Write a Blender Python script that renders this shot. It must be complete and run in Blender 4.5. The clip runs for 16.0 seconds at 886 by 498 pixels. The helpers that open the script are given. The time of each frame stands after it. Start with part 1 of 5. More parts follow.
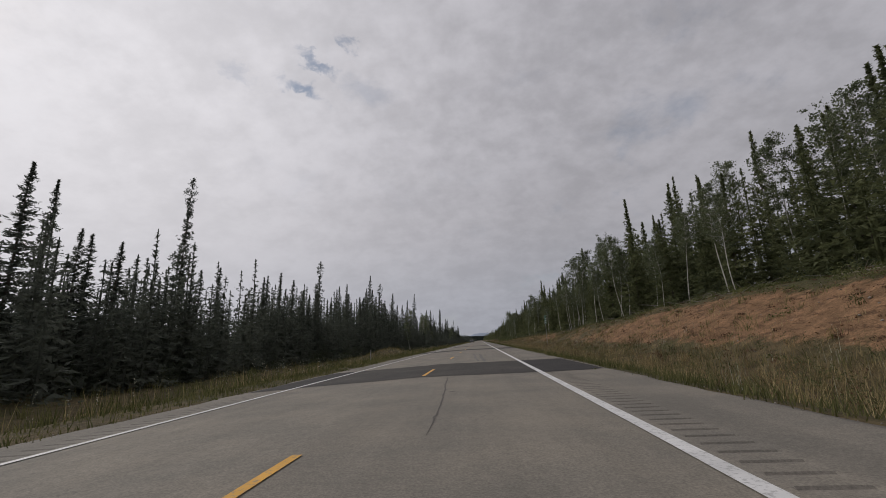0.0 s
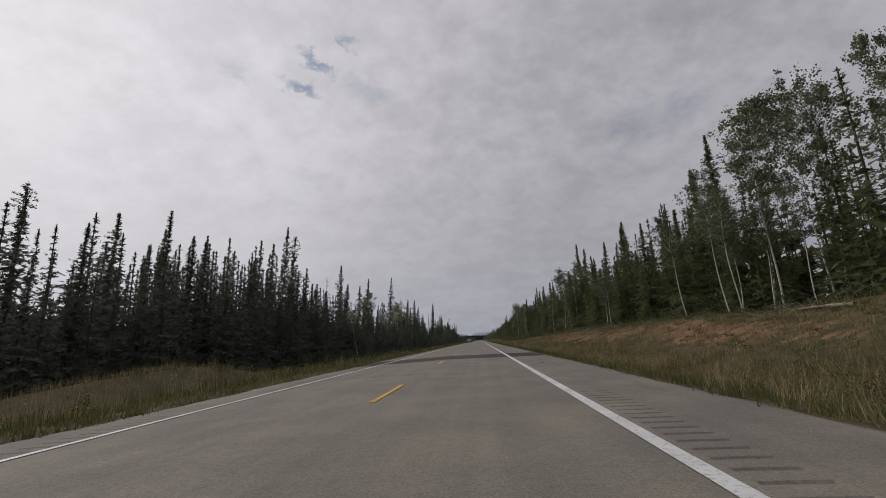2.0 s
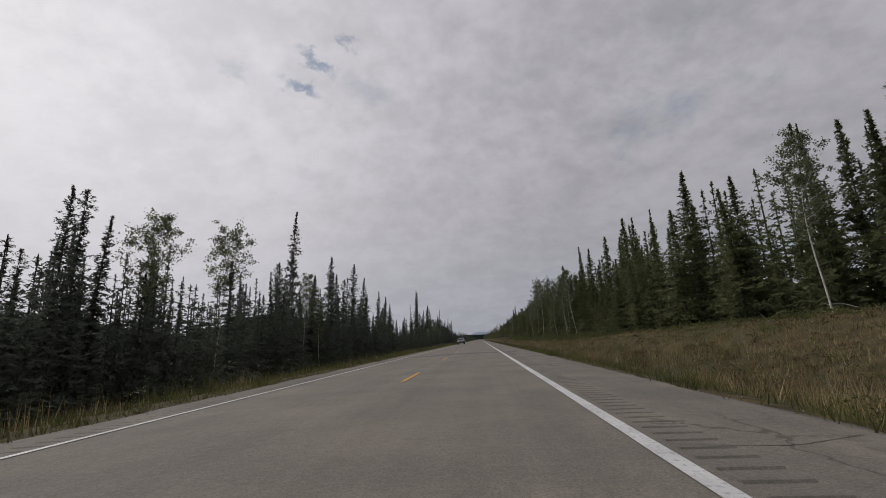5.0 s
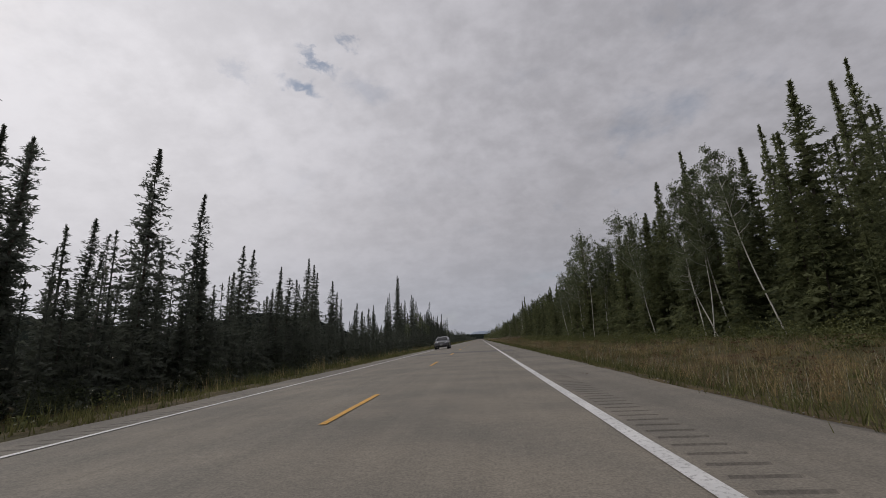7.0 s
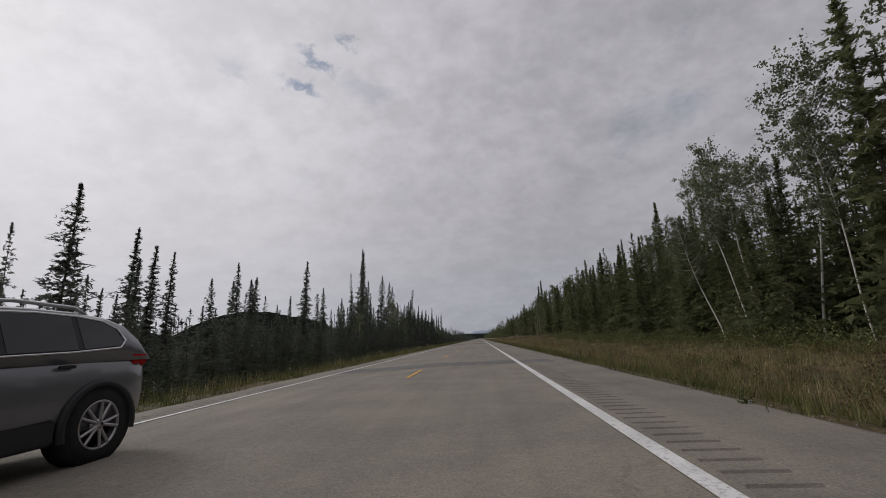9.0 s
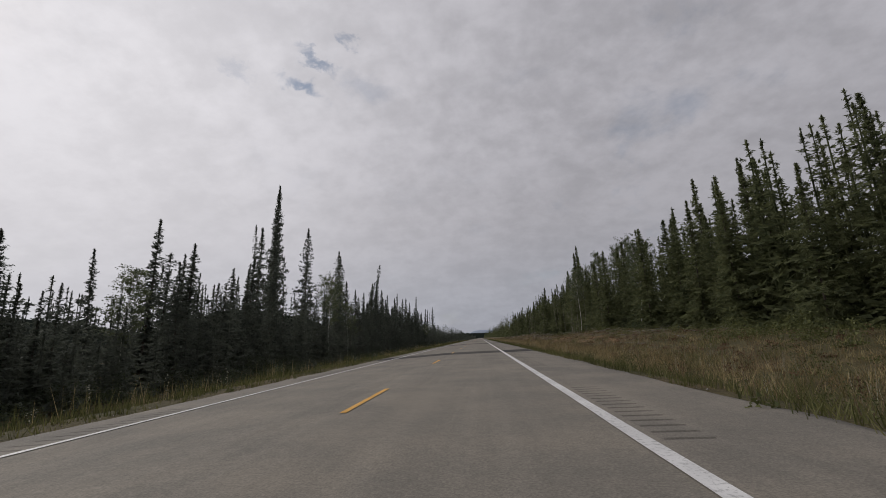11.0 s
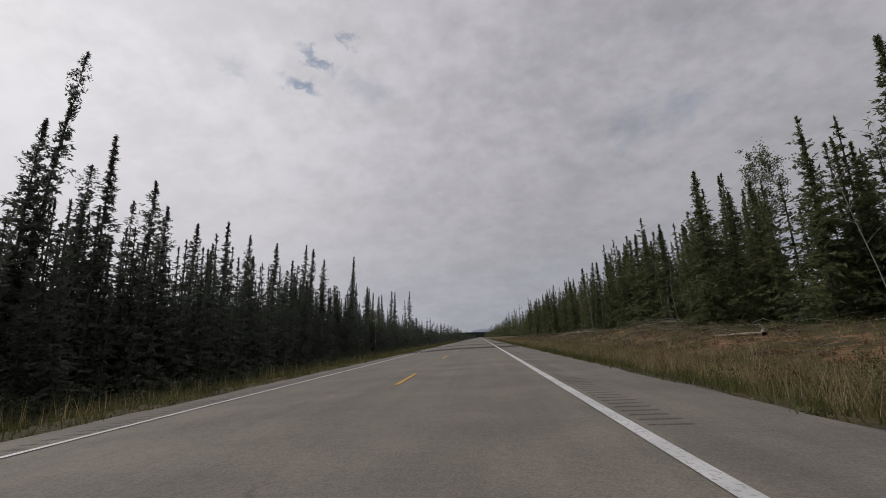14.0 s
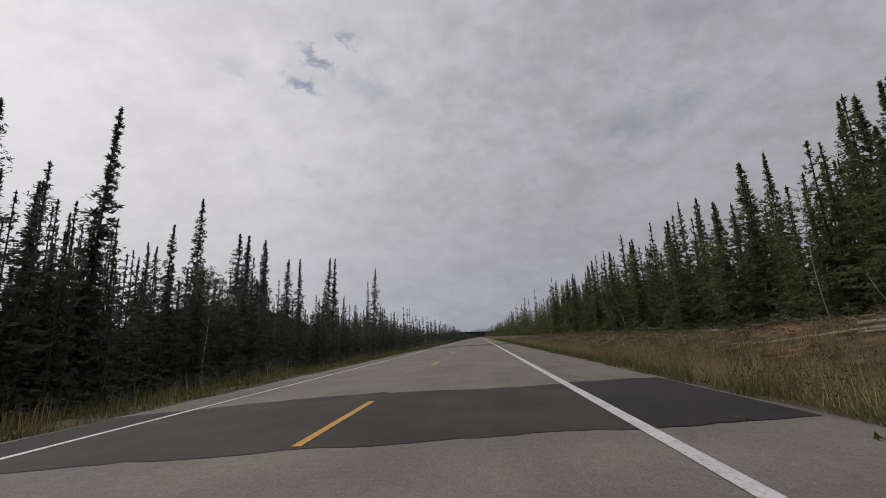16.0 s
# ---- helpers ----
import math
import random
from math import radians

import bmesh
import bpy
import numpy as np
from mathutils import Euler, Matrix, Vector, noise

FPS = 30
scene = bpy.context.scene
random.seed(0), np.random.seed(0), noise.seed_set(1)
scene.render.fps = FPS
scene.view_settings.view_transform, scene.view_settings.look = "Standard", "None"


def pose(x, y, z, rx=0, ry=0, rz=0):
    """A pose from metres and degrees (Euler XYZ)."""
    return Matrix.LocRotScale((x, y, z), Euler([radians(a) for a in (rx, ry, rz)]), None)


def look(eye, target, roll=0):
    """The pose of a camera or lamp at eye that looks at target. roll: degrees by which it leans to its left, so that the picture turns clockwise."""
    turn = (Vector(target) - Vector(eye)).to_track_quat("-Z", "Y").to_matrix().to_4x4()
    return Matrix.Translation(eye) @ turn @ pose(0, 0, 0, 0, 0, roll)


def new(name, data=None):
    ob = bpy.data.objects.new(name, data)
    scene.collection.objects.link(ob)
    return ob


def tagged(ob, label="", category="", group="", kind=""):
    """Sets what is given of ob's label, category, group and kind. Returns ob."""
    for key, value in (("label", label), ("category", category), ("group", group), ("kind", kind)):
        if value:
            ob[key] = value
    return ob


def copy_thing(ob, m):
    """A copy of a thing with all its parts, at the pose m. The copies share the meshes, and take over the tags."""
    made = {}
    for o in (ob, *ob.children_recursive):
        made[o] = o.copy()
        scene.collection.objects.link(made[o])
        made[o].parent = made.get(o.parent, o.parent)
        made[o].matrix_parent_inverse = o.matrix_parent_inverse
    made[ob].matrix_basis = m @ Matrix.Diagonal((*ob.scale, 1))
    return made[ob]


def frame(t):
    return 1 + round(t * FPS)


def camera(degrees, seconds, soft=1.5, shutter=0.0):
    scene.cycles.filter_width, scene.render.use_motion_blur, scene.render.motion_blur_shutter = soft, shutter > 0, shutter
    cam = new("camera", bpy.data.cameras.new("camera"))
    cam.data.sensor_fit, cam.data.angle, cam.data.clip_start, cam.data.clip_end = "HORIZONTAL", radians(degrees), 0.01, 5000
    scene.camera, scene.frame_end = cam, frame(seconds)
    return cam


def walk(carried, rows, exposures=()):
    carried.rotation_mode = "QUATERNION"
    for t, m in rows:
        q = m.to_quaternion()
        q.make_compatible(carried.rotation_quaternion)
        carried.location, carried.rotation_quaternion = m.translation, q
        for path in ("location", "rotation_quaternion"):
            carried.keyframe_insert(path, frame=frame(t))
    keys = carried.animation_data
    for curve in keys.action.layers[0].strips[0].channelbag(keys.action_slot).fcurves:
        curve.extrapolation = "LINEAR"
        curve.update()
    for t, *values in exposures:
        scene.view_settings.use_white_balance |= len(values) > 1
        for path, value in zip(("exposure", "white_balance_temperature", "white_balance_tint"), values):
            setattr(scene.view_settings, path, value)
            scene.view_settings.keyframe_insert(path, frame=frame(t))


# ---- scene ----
# A straight two-lane highway through spruce and birch woods, filmed from a car.
# x = 0 is the centre line, y runs along the road, z = 0 is the crown.
LENGTH = 560.0          # stretch that is built in full
SPEED = 27.4

# ---------------------------------------------------------------- camera
cam = camera(93.31, 16.0, soft=0.9)
NOD = {2.5: 0.12, 3.0: 0.10, 3.5: 0.22, 4.0: 0.10, 8.5: 0.08}     # small pitching of the car, degrees
DRIFT_T = (0.0, 1.5, 2.5, 3.5, 6.5, 9.0, 11.5, 12.5, 14.0, 14.5, 15.5, 16.0)      # the car wanders a little in its lane
DRIFT = (0.30, 0.17, 0.10, 0.06, 0.0, 0.0, 0.02, 0.01, 0.10, 0.15, 0.17, 0.20)
rows = []
for i in range(33):
    t = i * 0.5
    u = (t - 8.0) / 8.0
    eye = (2.19 - float(np.interp(t, DRIFT_T, DRIFT)), SPEED * t, 1.016)
    rows.append((t, pose(*eye, 90 + 12.279 - 0.238 * u + NOD.get(t, 0.0), 0, 4.463 + 0.036 * u) @ pose(0, 0, 0, 0, 0, -2.5)))
walk(cam, rows)

# ---------------------------------------------------------------- sky and sun
SUN_WAY = Vector((-0.74, 0.46, 0.50)).normalized()      # towards the sun, veiled by cloud


# clear gaps in the cloud: centre on the layer, half axes, turn, depth
GAPS = [(-0.302, 0.729, 0.034, 0.014, 0.93, 0.8), (-0.348, 0.783, 0.040, 0.015, 0.9, 0.9), (-0.223, 0.699, 0.016, 0.012, 0.9, 0.55), (-0.455, 0.709, 0.026, 0.016, 0.9, 0.35), (-0.216, 0.815, 0.05, 0.025, 0.5, 0.25)]


class Graph:
    """Short-hand for node trees: values or sockets in, sockets out."""

    def __init__(self, tree):
        self.tree = tree

    def node(self, kind):
        return self.tree.nodes.new(kind)

    def put(self, socket, value):
        if isinstance(value, bpy.types.NodeSocket):
            self.tree.links.new(value, socket)
        else:
            socket.default_value = value

    def math(self, op, a, b=0.0, c=0.0, clamp=False):
        n = self.node("ShaderNodeMath")
        n.operation, n.use_clamp = op, clamp
        for i, v in enumerate((a, b, c)):
            self.put(n.inputs[i], v)
        return n.outputs[0]

    def vec(self, op, a, b=(0, 0, 0), scale=1.0):
        n = self.node("ShaderNodeVectorMath")
        n.operation = op
        self.put(n.inputs[0], a)
        self.put(n.inputs[1], b)
        self.put(n.inputs[3], scale)
        return n.outputs["Value"] if op in ("DOT_PRODUCT", "LENGTH", "DISTANCE") else n.outputs["Vector"]

    def split(self, v):
        n = self.node("ShaderNodeSeparateXYZ")
        self.put(n.inputs[0], v)
        return n.outputs

    def join(self, x, y, z):
        n = self.node("ShaderNodeCombineXYZ")
        for i, v in enumerate((x, y, z)):
            self.put(n.inputs[i], v)
        return n.outputs[0]

    def noise(self, where, scale, detail=4.0, rough=0.55, distort=0.0, colour=False):
        n = self.node("ShaderNodeTexNoise")
        self.put(n.inputs["Vector"], where)
        self.put(n.inputs["Scale"], scale)
        self.put(n.inputs["Detail"], detail)
        self.put(n.inputs["Roughness"], rough)
        self.put(n.inputs["Distortion"], distort)
        return n.outputs["Color" if colour else "Fac"]

    def ramp(self, value, low, high, a=0.0, b=1.0, smooth=True):
        n = self.node("ShaderNodeMapRange")
        n.interpolation_type = "SMOOTHSTEP" if smooth else "LINEAR"
        for i, v in enumerate((value, low, high, a, b)):
            self.put(n.inputs[i], v)
        return n.outputs[0]

    def mix(self, f, a, b, kind="MIX"):
        n = self.node("ShaderNodeMix")
        n.data_type, n.blend_type = "RGBA", kind
        self.put(n.inputs[0], f)
        for i, v in ((6, a), (7, b)):
            self.put(n.inputs[i], (*v, 1.0) if isinstance(v, tuple) and len(v) == 3 else v)
        return n.outputs[2]


world = bpy.data.worlds.new("sky")
scene.world = world
world.use_nodes = True
world.node_tree.nodes.clear()
G = Graph(world.node_tree)
sky = G.node("ShaderNodeTexSky")
sky.sky_type, sky.sun_disc = "NISHITA", False
sky.sun_elevation = math.asin(SUN_WAY.z)
sky.sun_rotation = math.atan2(SUN_WAY.x, SUN_WAY.y)
way = G.vec("NORMALIZE", G.node("ShaderNodeTexCoord").outputs["Generated"])
dx, dy, dz = G.split(way)
up = G.math("MAXIMUM", dz, 0.0)
lift = G.math("ADD", up, 0.45)
flat = G.join(G.math("DIVIDE", dx, lift), G.math("DIVIDE", dy, lift), 0.0)      # the cloud layer seen from below
big = G.noise(flat, 2.6, 4, 0.5, 0.1)
small = G.noise(G.vec("MULTIPLY", flat, (1.0, 1.1, 1.0)), 11.0, 5, 0.55, 0.1)
fine = G.noise(flat, 34.0, 4, 0.6, 0.0)
puff = G.math("ADD", G.math("MULTIPLY", big, 0.45), G.math("ADD", G.math("MULTIPLY", small, 0.40), G.math("MULTIPLY", fine, 0.15)))
glow = G.math("POWER", G.math("MAXIMUM", G.vec("DOT_PRODUCT", way, tuple(SUN_WAY)), 0.0), 3.6)
bright = G.math("ADD", G.math("MULTIPLY_ADD", glow, 0.36, 0.325), G.math("MULTIPLY", G.ramp(puff, 0.36, 0.64), G.ramp(up, 0.12, 0.55, 0.055, 0.12)))
low = G.ramp(up, 0.0, 0.30)
cloud = G.mix(low, (0.93, 0.955, 1.08), (1.0, 0.98, 1.06))
cloud = G.mix(G.math("MINIMUM", glow, 1.0), cloud, (1.02, 0.995, 1.035))
cloud = G.vec("SCALE", cloud, scale=bright)
wob = G.vec("SCALE", G.vec("SUBTRACT", G.noise(flat, 22.0, 6, 0.72, 0.3, True), (0.5, 0.5, 0.5)), scale=0.11)
spot = G.vec("ADD", flat, wob)
gap = 0.0
for gx, gy, rx, ry, turn, weight in GAPS:
    d = G.vec("SUBTRACT", spot, (gx, gy, 0.0))
    c, s = math.cos(turn), math.sin(turn)
    a = G.math("DIVIDE", G.vec("DOT_PRODUCT", d, (c, s, 0.0)), rx)
    b = G.math("DIVIDE", G.vec("DOT_PRODUCT", d, (-s, c, 0.0)), ry)
    r = G.math("SQRT", G.math("ADD", G.math("MULTIPLY", a, a), G.math("MULTIPLY", b, b)))
    gap = G.math("MAXIMUM", gap, G.ramp(r, 1.7, 0.1, 0.0, weight))
thin = G.math("MULTIPLY", G.ramp(G.noise(flat, 3.4, 6, 0.6, 0.3), 0.54, 0.74), 0.32)
# cloud thins towards the side away from the sun
thin = G.math("MULTIPLY", thin, G.ramp(dx, -0.25, 0.65, 0.25, 1.7))
gap = G.math("MINIMUM", G.math("MAXIMUM", gap, thin), 1.0)
clear = G.vec("SCALE", sky.outputs["Color"], scale=0.060)
clear = G.vec("ADD", clear, (0.05, 0.055, 0.06))
final = G.mix(gap, cloud, clear)
back = G.node("ShaderNodeBackground")
G.put(back.inputs["Color"], final)
back.inputs["Strength"].default_value = 1.0
out = G.node("ShaderNodeOutputWorld")
G.put(out.inputs["Surface"], back.outputs[0])

sun = new("sun", bpy.data.lights.new("sun", "SUN"))
sun.data.energy, sun.data.angle, sun.data.color = 1.0, radians(14), (1.0, 0.96, 0.9)
sun.matrix_world = look((0, 0, 60), Vector((0, 0, 60)) - SUN_WAY)
scene.view_settings.exposure = 0.0

# ---------------------------------------------------------------- materials


def material(name, rough=0.85, metal=0.0, spec=0.3):
    m = bpy.data.materials.new(name)
    m.use_nodes = True
    g = Graph(m.node_tree)
    bsdf = m.node_tree.nodes["Principled BSDF"]
    bsdf.inputs["Roughness"].default_value = rough
    bsdf.inputs["Metallic"].default_value = metal
    bsdf.inputs["Specular IOR Level"].default_value = spec
    return m, g, bsdf


def bump(g, bsdf, height, strength, distance):
    n = g.node("ShaderNodeBump")
    n.inputs["Strength"].default_value, n.inputs["Distance"].default_value = strength, distance
    g.put(n.inputs["Height"], height)
    g.put(bsdf.inputs["Normal"], n.outputs[0])


def where(g):
    return g.node("ShaderNodeNewGeometry").outputs["Position"]


def plain(name, colour, rough=0.6, metal=0.0, spec=0.4, vary=0.12, scale=6.0):
    m, g, b = material(name, rough, metal, spec)
    n = g.noise(g.node("ShaderNodeTexCoord").outputs["Object"], scale, 5, 0.6)
    dark = tuple(c * (1 - vary) for c in colour)
    light = tuple(min(1.0, c * (1 + vary)) for c in colour)
    g.put(b.inputs["Base Color"], g.mix(g.ramp(n, 0.3, 0.7), dark, light))
    return m


def asphalt(name, base, warm):
    """Worn chip-seal: stones, tyre tracks along the lanes, blotches and hairline cracks."""
    m, g, b = material(name, 0.88, 0.0, 0.35)
    p = where(g)
    stone = g.noise(p, 42.0, 4, 0.75)
    grit = g.noise(p, 11.0, 3, 0.6)
    blotch = g.noise(p, 0.55, 5, 0.6)
    streak = g.noise(g.vec("MULTIPLY", p, (2.2, 0.05, 1.0)), 1.0, 4, 0.6, 0.3)
    v = g.math("ADD", g.math("MULTIPLY", g.ramp(stone, 0.3, 0.7), 0.52), 0.74)
    v = g.math("MULTIPLY", v, g.ramp(blotch, 0.25, 0.75, 0.88, 1.12))
    v = g.math("MULTIPLY", v, g.ramp(streak, 0.3, 0.72, 0.93, 1.06))
    v = g.math("MULTIPLY", v, g.ramp(grit, 0.3, 0.7, 0.92, 1.08))
    crack = g.node("ShaderNodeTexVoronoi")
    crack.feature = "DISTANCE_TO_EDGE"
    g.put(crack.inputs["Vector"], g.vec("ADD", g.vec("MULTIPLY", p, (0.28, 0.11, 1.0)), g.vec("SCALE", g.noise(p, 0.8, 4, 0.6, 0, True), scale=0.35)))
    crack.inputs["Scale"].default_value = 1.0
    line = g.math("MULTIPLY", g.ramp(crack.outputs["Distance"], 0.003, 0.010, 1.0, 0.0), g.ramp(g.noise(p, 0.09, 3), 0.55, 0.66))
    v = g.math("MULTIPLY", v, g.math("SUBTRACT", 1.0, g.math("MULTIPLY", line, 0.45)))
    col = g.mix(g.ramp(blotch, 0.35, 0.7), base, warm)
    g.put(b.inputs["Base Color"], g.vec("SCALE", col, scale=v))
    bump(g, b, stone, 0.5, 0.008)
    return m


ASPHALT = asphalt("worn_asphalt", (0.217, 0.197, 0.165), (0.236, 0.208, 0.168))
SHOULDER = asphalt("shoulder_asphalt", (0.200, 0.182, 0.154), (0.224, 0.199, 0.163))
PATCH = asphalt("dark_patch", (0.050, 0.045, 0.039), (0.064, 0.056, 0.048))
GROOVE = asphalt("groove_asphalt", (0.138, 0.125, 0.106), (0.155, 0.138, 0.116))
PATCH_SHOULDER = asphalt("fresh_patch", (0.031, 0.028, 0.026), (0.039, 0.035, 0.032))
RUBBED = asphalt("rubbed_asphalt", (0.168, 0.158, 0.145), (0.180, 0.166, 0.150))
PATCH_OLD = asphalt("old_patch", (0.140, 0.134, 0.130), (0.150, 0.142, 0.135))


def paint(name, colour, wear):
    m, g, b = material(name, 0.6, 0.0, 0.4)
    p = where(g)
    chip = g.math("MULTIPLY", g.ramp(g.noise(p, 22.0, 5, 0.7), 0.50, 0.66), wear)
    dirt = g.ramp(g.noise(p, 1.3, 4, 0.6), 0.3, 0.75, 0.80, 1.05)
    col = g.mix(chip, g.vec("SCALE", colour, scale=dirt), (0.2, 0.19, 0.18))
    g.put(b.inputs["Base Color"], col)
    return m


WHITE_PAINT = paint("white_road_paint", (0.80, 0.79, 0.77), 0.55)
YELLOW_PAINT = paint("yellow_road_paint", (0.80, 0.42, 0.045), 0.6)


def foliage(name, dark, light, rough=0.75, through_light=0.0, ragged=0.0, spec=0.25):
    m, g, b = material(name, rough, 0.0, spec)
    info = g.node("ShaderNodeObjectInfo").outputs["Random"]
    isle = g.node("ShaderNodeNewGeometry").outputs["Random Per Island"]
    patch = g.noise(where(g), 0.75, 4, 0.65)
    f = g.math("ADD", g.math("MULTIPLY", isle, 0.42), g.math("ADD", g.math("MULTIPLY", g.ramp(patch, 0.36, 0.64), 0.42), g.math("MULTIPLY", info, 0.22)))
    g.put(b.inputs["Base Color"], g.mix(g.ramp(f, 0.1, 1.0), dark, light))
    surface = b.outputs[0]

    def blend(fac, other):
        s = g.node("ShaderNodeMixShader")
        g.put(s.inputs[0], fac)
        g.put(s.inputs[1], surface)
        g.put(s.inputs[2], other)
        return s.outputs[0]

    if through_light:
        t = g.node("ShaderNodeBsdfTranslucent")
        g.put(t.inputs["Color"], g.mix(f, tuple(c * 0.9 for c in dark), light))
        surface = blend(through_light, t.outputs[0])
    if ragged:      # sprays fray into needles and gaps
        n = g.noise(where(g), ragged, 3, 0.6)
        surface = blend(g.ramp(n, 0.585, 0.625), g.node("ShaderNodeBsdfTransparent").outputs[0])
    g.put(m.node_tree.nodes["Material Output"].inputs["Surface"], surface)
    return m


NEEDLES = foliage("spruce_needles", (0.078, 0.094, 0.046), (0.212, 0.228, 0.110), through_light=0.50, ragged=21.0)
NEEDLES_DARK = foliage("black_spruce_needles", (0.078, 0.090, 0.074), (0.160, 0.176, 0.138), through_light=0.48, ragged=21.0)
LEAVES = foliage("birch_leaves", (0.090, 0.110, 0.058), (0.210, 0.235, 0.135), 0.55, 0.45)
SHRUB = foliage("shrub_leaves", (0.050, 0.064, 0.022), (0.175, 0.185, 0.068), 0.65, 0.2)
SCRUB = foliage("dark_scrub", (0.040, 0.052, 0.027), (0.090, 0.108, 0.056), 0.7, 0.3)
GRASS_TAN = foliage("dry_grass", (0.160, 0.118, 0.054), (0.580, 0.460, 0.245), 0.8, 0.2)
GRASS_DULL = foliage("dull_olive_grass", (0.090, 0.075, 0.034), (0.360, 0.300, 0.150), 0.8, 0.2)
TAWNY = foliage("tawny_leaves", (0.150, 0.095, 0.045), (0.430, 0.310, 0.150), 0.8, 0.25)
GRASS_RUST = foliage("rusty_stalks", (0.110, 0.068, 0.042), (0.250, 0.170, 0.110), 0.8, 0.15)
GRASS_GREEN = foliage("green_grass", (0.050, 0.064, 0.020), (0.245, 0.235, 0.092), 0.75, 0.2)
FLOWERS = foliage("pale_seed_heads", (0.35, 0.33, 0.25), (0.62, 0.60, 0.48), 0.8, 0.2)


def bark(name, a, b_, marks, amount, stretch):
    m, g, b = material(name, 0.9, 0.0, 0.2)
    o = g.node("ShaderNodeTexCoord").outputs["Object"]
    n = g.noise(g.vec("MULTIPLY", o, stretch), 3.0, 5, 0.65)
    col = g.mix(g.ramp(g.noise(o, 1.2, 3), 0.3, 0.7), a, b_)
    g.put(b.inputs["Base Color"], g.mix(g.math("MULTIPLY", g.ramp(n, 0.55, 0.68), amount), col, marks))
    bump(g, b, n, 0.4, 0.02)
    return m


BARK = bark("spruce_bark", (0.085, 0.070, 0.058), (0.130, 0.110, 0.092), (0.04, 0.034, 0.03), 0.8, (3, 3, 1))
BIRCH_BARK = bark("birch_bark", (0.58, 0.55, 0.49), (0.70, 0.68, 0.63), (0.07, 0.06, 0.05), 0.85, (2, 2, 5))
DEAD_WOOD = bark("grey_dead_wood", (0.19, 0.175, 0.15), (0.30, 0.275, 0.24), (0.12, 0.10, 0.085), 0.7, (3, 3, 1))


def ground_material():
    """Rough verge: soil, litter and moss, with bare ochre earth where the cutting shows it."""
    m, g, b = material("verge_soil", 0.95, 0.0, 0.15)
    p = where(g)
    bare = g.node("ShaderNodeAttribute")
    bare.attribute_name = "bare"
    big, mid, tiny = g.noise(p, 0.22, 4, 0.6, 0.4), g.noise(p, 1.6, 5, 0.65), g.noise(p, 14.0, 4, 0.7)
    litter = g.mix(g.ramp(mid, 0.3, 0.7), (0.075, 0.060, 0.032), (0.165, 0.125, 0.066))
    litter = g.mix(g.ramp(big, 0.35, 0.7), litter, (0.085, 0.080, 0.038))
    earth = g.mix(g.ramp(mid, 0.3, 0.72), (0.178, 0.107, 0.059), (0.330, 0.193, 0.107))
    earth = g.mix(g.ramp(g.noise(g.vec("MULTIPLY", p, (1.0, 0.6, 2.2)), 2.3, 5, 0.7), 0.52, 0.62), earth, (0.130, 0.076, 0.044))
    f = g.math("ADD", bare.outputs["Fac"], g.math("MULTIPLY_ADD", big, 1.5, -0.80))
    f = g.math("ADD", f, g.math("MULTIPLY_ADD", mid, 1.1, -0.55))
    col = g.mix(g.ramp(f, 0.32, 0.62), litter, earth)
    col = g.vec("SCALE", col, scale=g.ramp(tiny, 0.28, 0.72, 0.58, 1.32))
    g.put(b.inputs["Base Color"], col)
    bump(g, b, g.math("ADD", mid, g.math("MULTIPLY", tiny, 0.4)), 0.8, 0.12)
    return m


DEAD_WEEDS = foliage("dead_weeds", (0.080, 0.047, 0.029), (0.190, 0.112, 0.066), 0.8, 0.1)

SOIL = ground_material()
CLOD = plain("ochre_clods", (0.240, 0.138, 0.078), 0.95, 0.0, 0.15, 0.35, 9.0)
STONE = plain("grey_stones", (0.30, 0.275, 0.245), 0.9, 0.0, 0.2, 0.3, 7.0)
LOG_WOOD = bark("barkless_wood", (0.22, 0.185, 0.14), (0.34, 0.295, 0.23), (0.11, 0.09, 0.065), 0.7, (1, 3, 3))
STEM_BARK = bark("pale_dead_bark", (0.20, 0.185, 0.155), (0.34, 0.32, 0.28), (0.10, 0.085, 0.07), 0.8, (2, 2, 5))


# ---------------------------------------------------------------- mesh helpers


def mesh_of(name, verts, faces, mat, smooth=False):
    me = bpy.data.meshes.new(name)
    verts = np.asarray(verts, dtype=np.float32)
    if isinstance(faces, np.ndarray):
        k = faces.shape[1]
        me.vertices.add(len(verts))
        me.vertices.foreach_set("co", verts.ravel())
        me.loops.add(faces.size)
        me.loops.foreach_set("vertex_index", faces.astype(np.int32).ravel())
        me.polygons.add(len(faces))
        me.polygons.foreach_set("loop_start", np.arange(0, faces.size, k, dtype=np.int32))
        me.update(calc_edges=True)
    else:
        me.from_pydata(verts.tolist(), [], faces)
        me.update()
    me.materials.append(mat)
    if smooth:
        me.polygons.foreach_set("use_smooth", np.ones(len(me.polygons), dtype=bool))
    return me


def part(name, me, parent, label="", mat=None):
    if isinstance(me, bmesh.types.BMesh):
        bm, me = me, bpy.data.meshes.new(name)
        bm.to_mesh(me)
        bm.free()
        me.materials.append(mat)
    ob = new(name, me)
    ob.parent = parent
    if label:
        ob["label"] = label
    return ob


def grid_faces(rows_, cols):
    i = np.arange(rows_ - 1)[:, None] * cols + np.arange(cols - 1)[None, :]
    return np.stack([i, i + 1, i + cols + 1, i + cols], -1).reshape(-1, 4)


def smoothstep(a, b, x):
    t = np.clip((np.asarray(x, float) - a) / (b - a), 0, 1)
    return t * t * (3 - 2 * t)


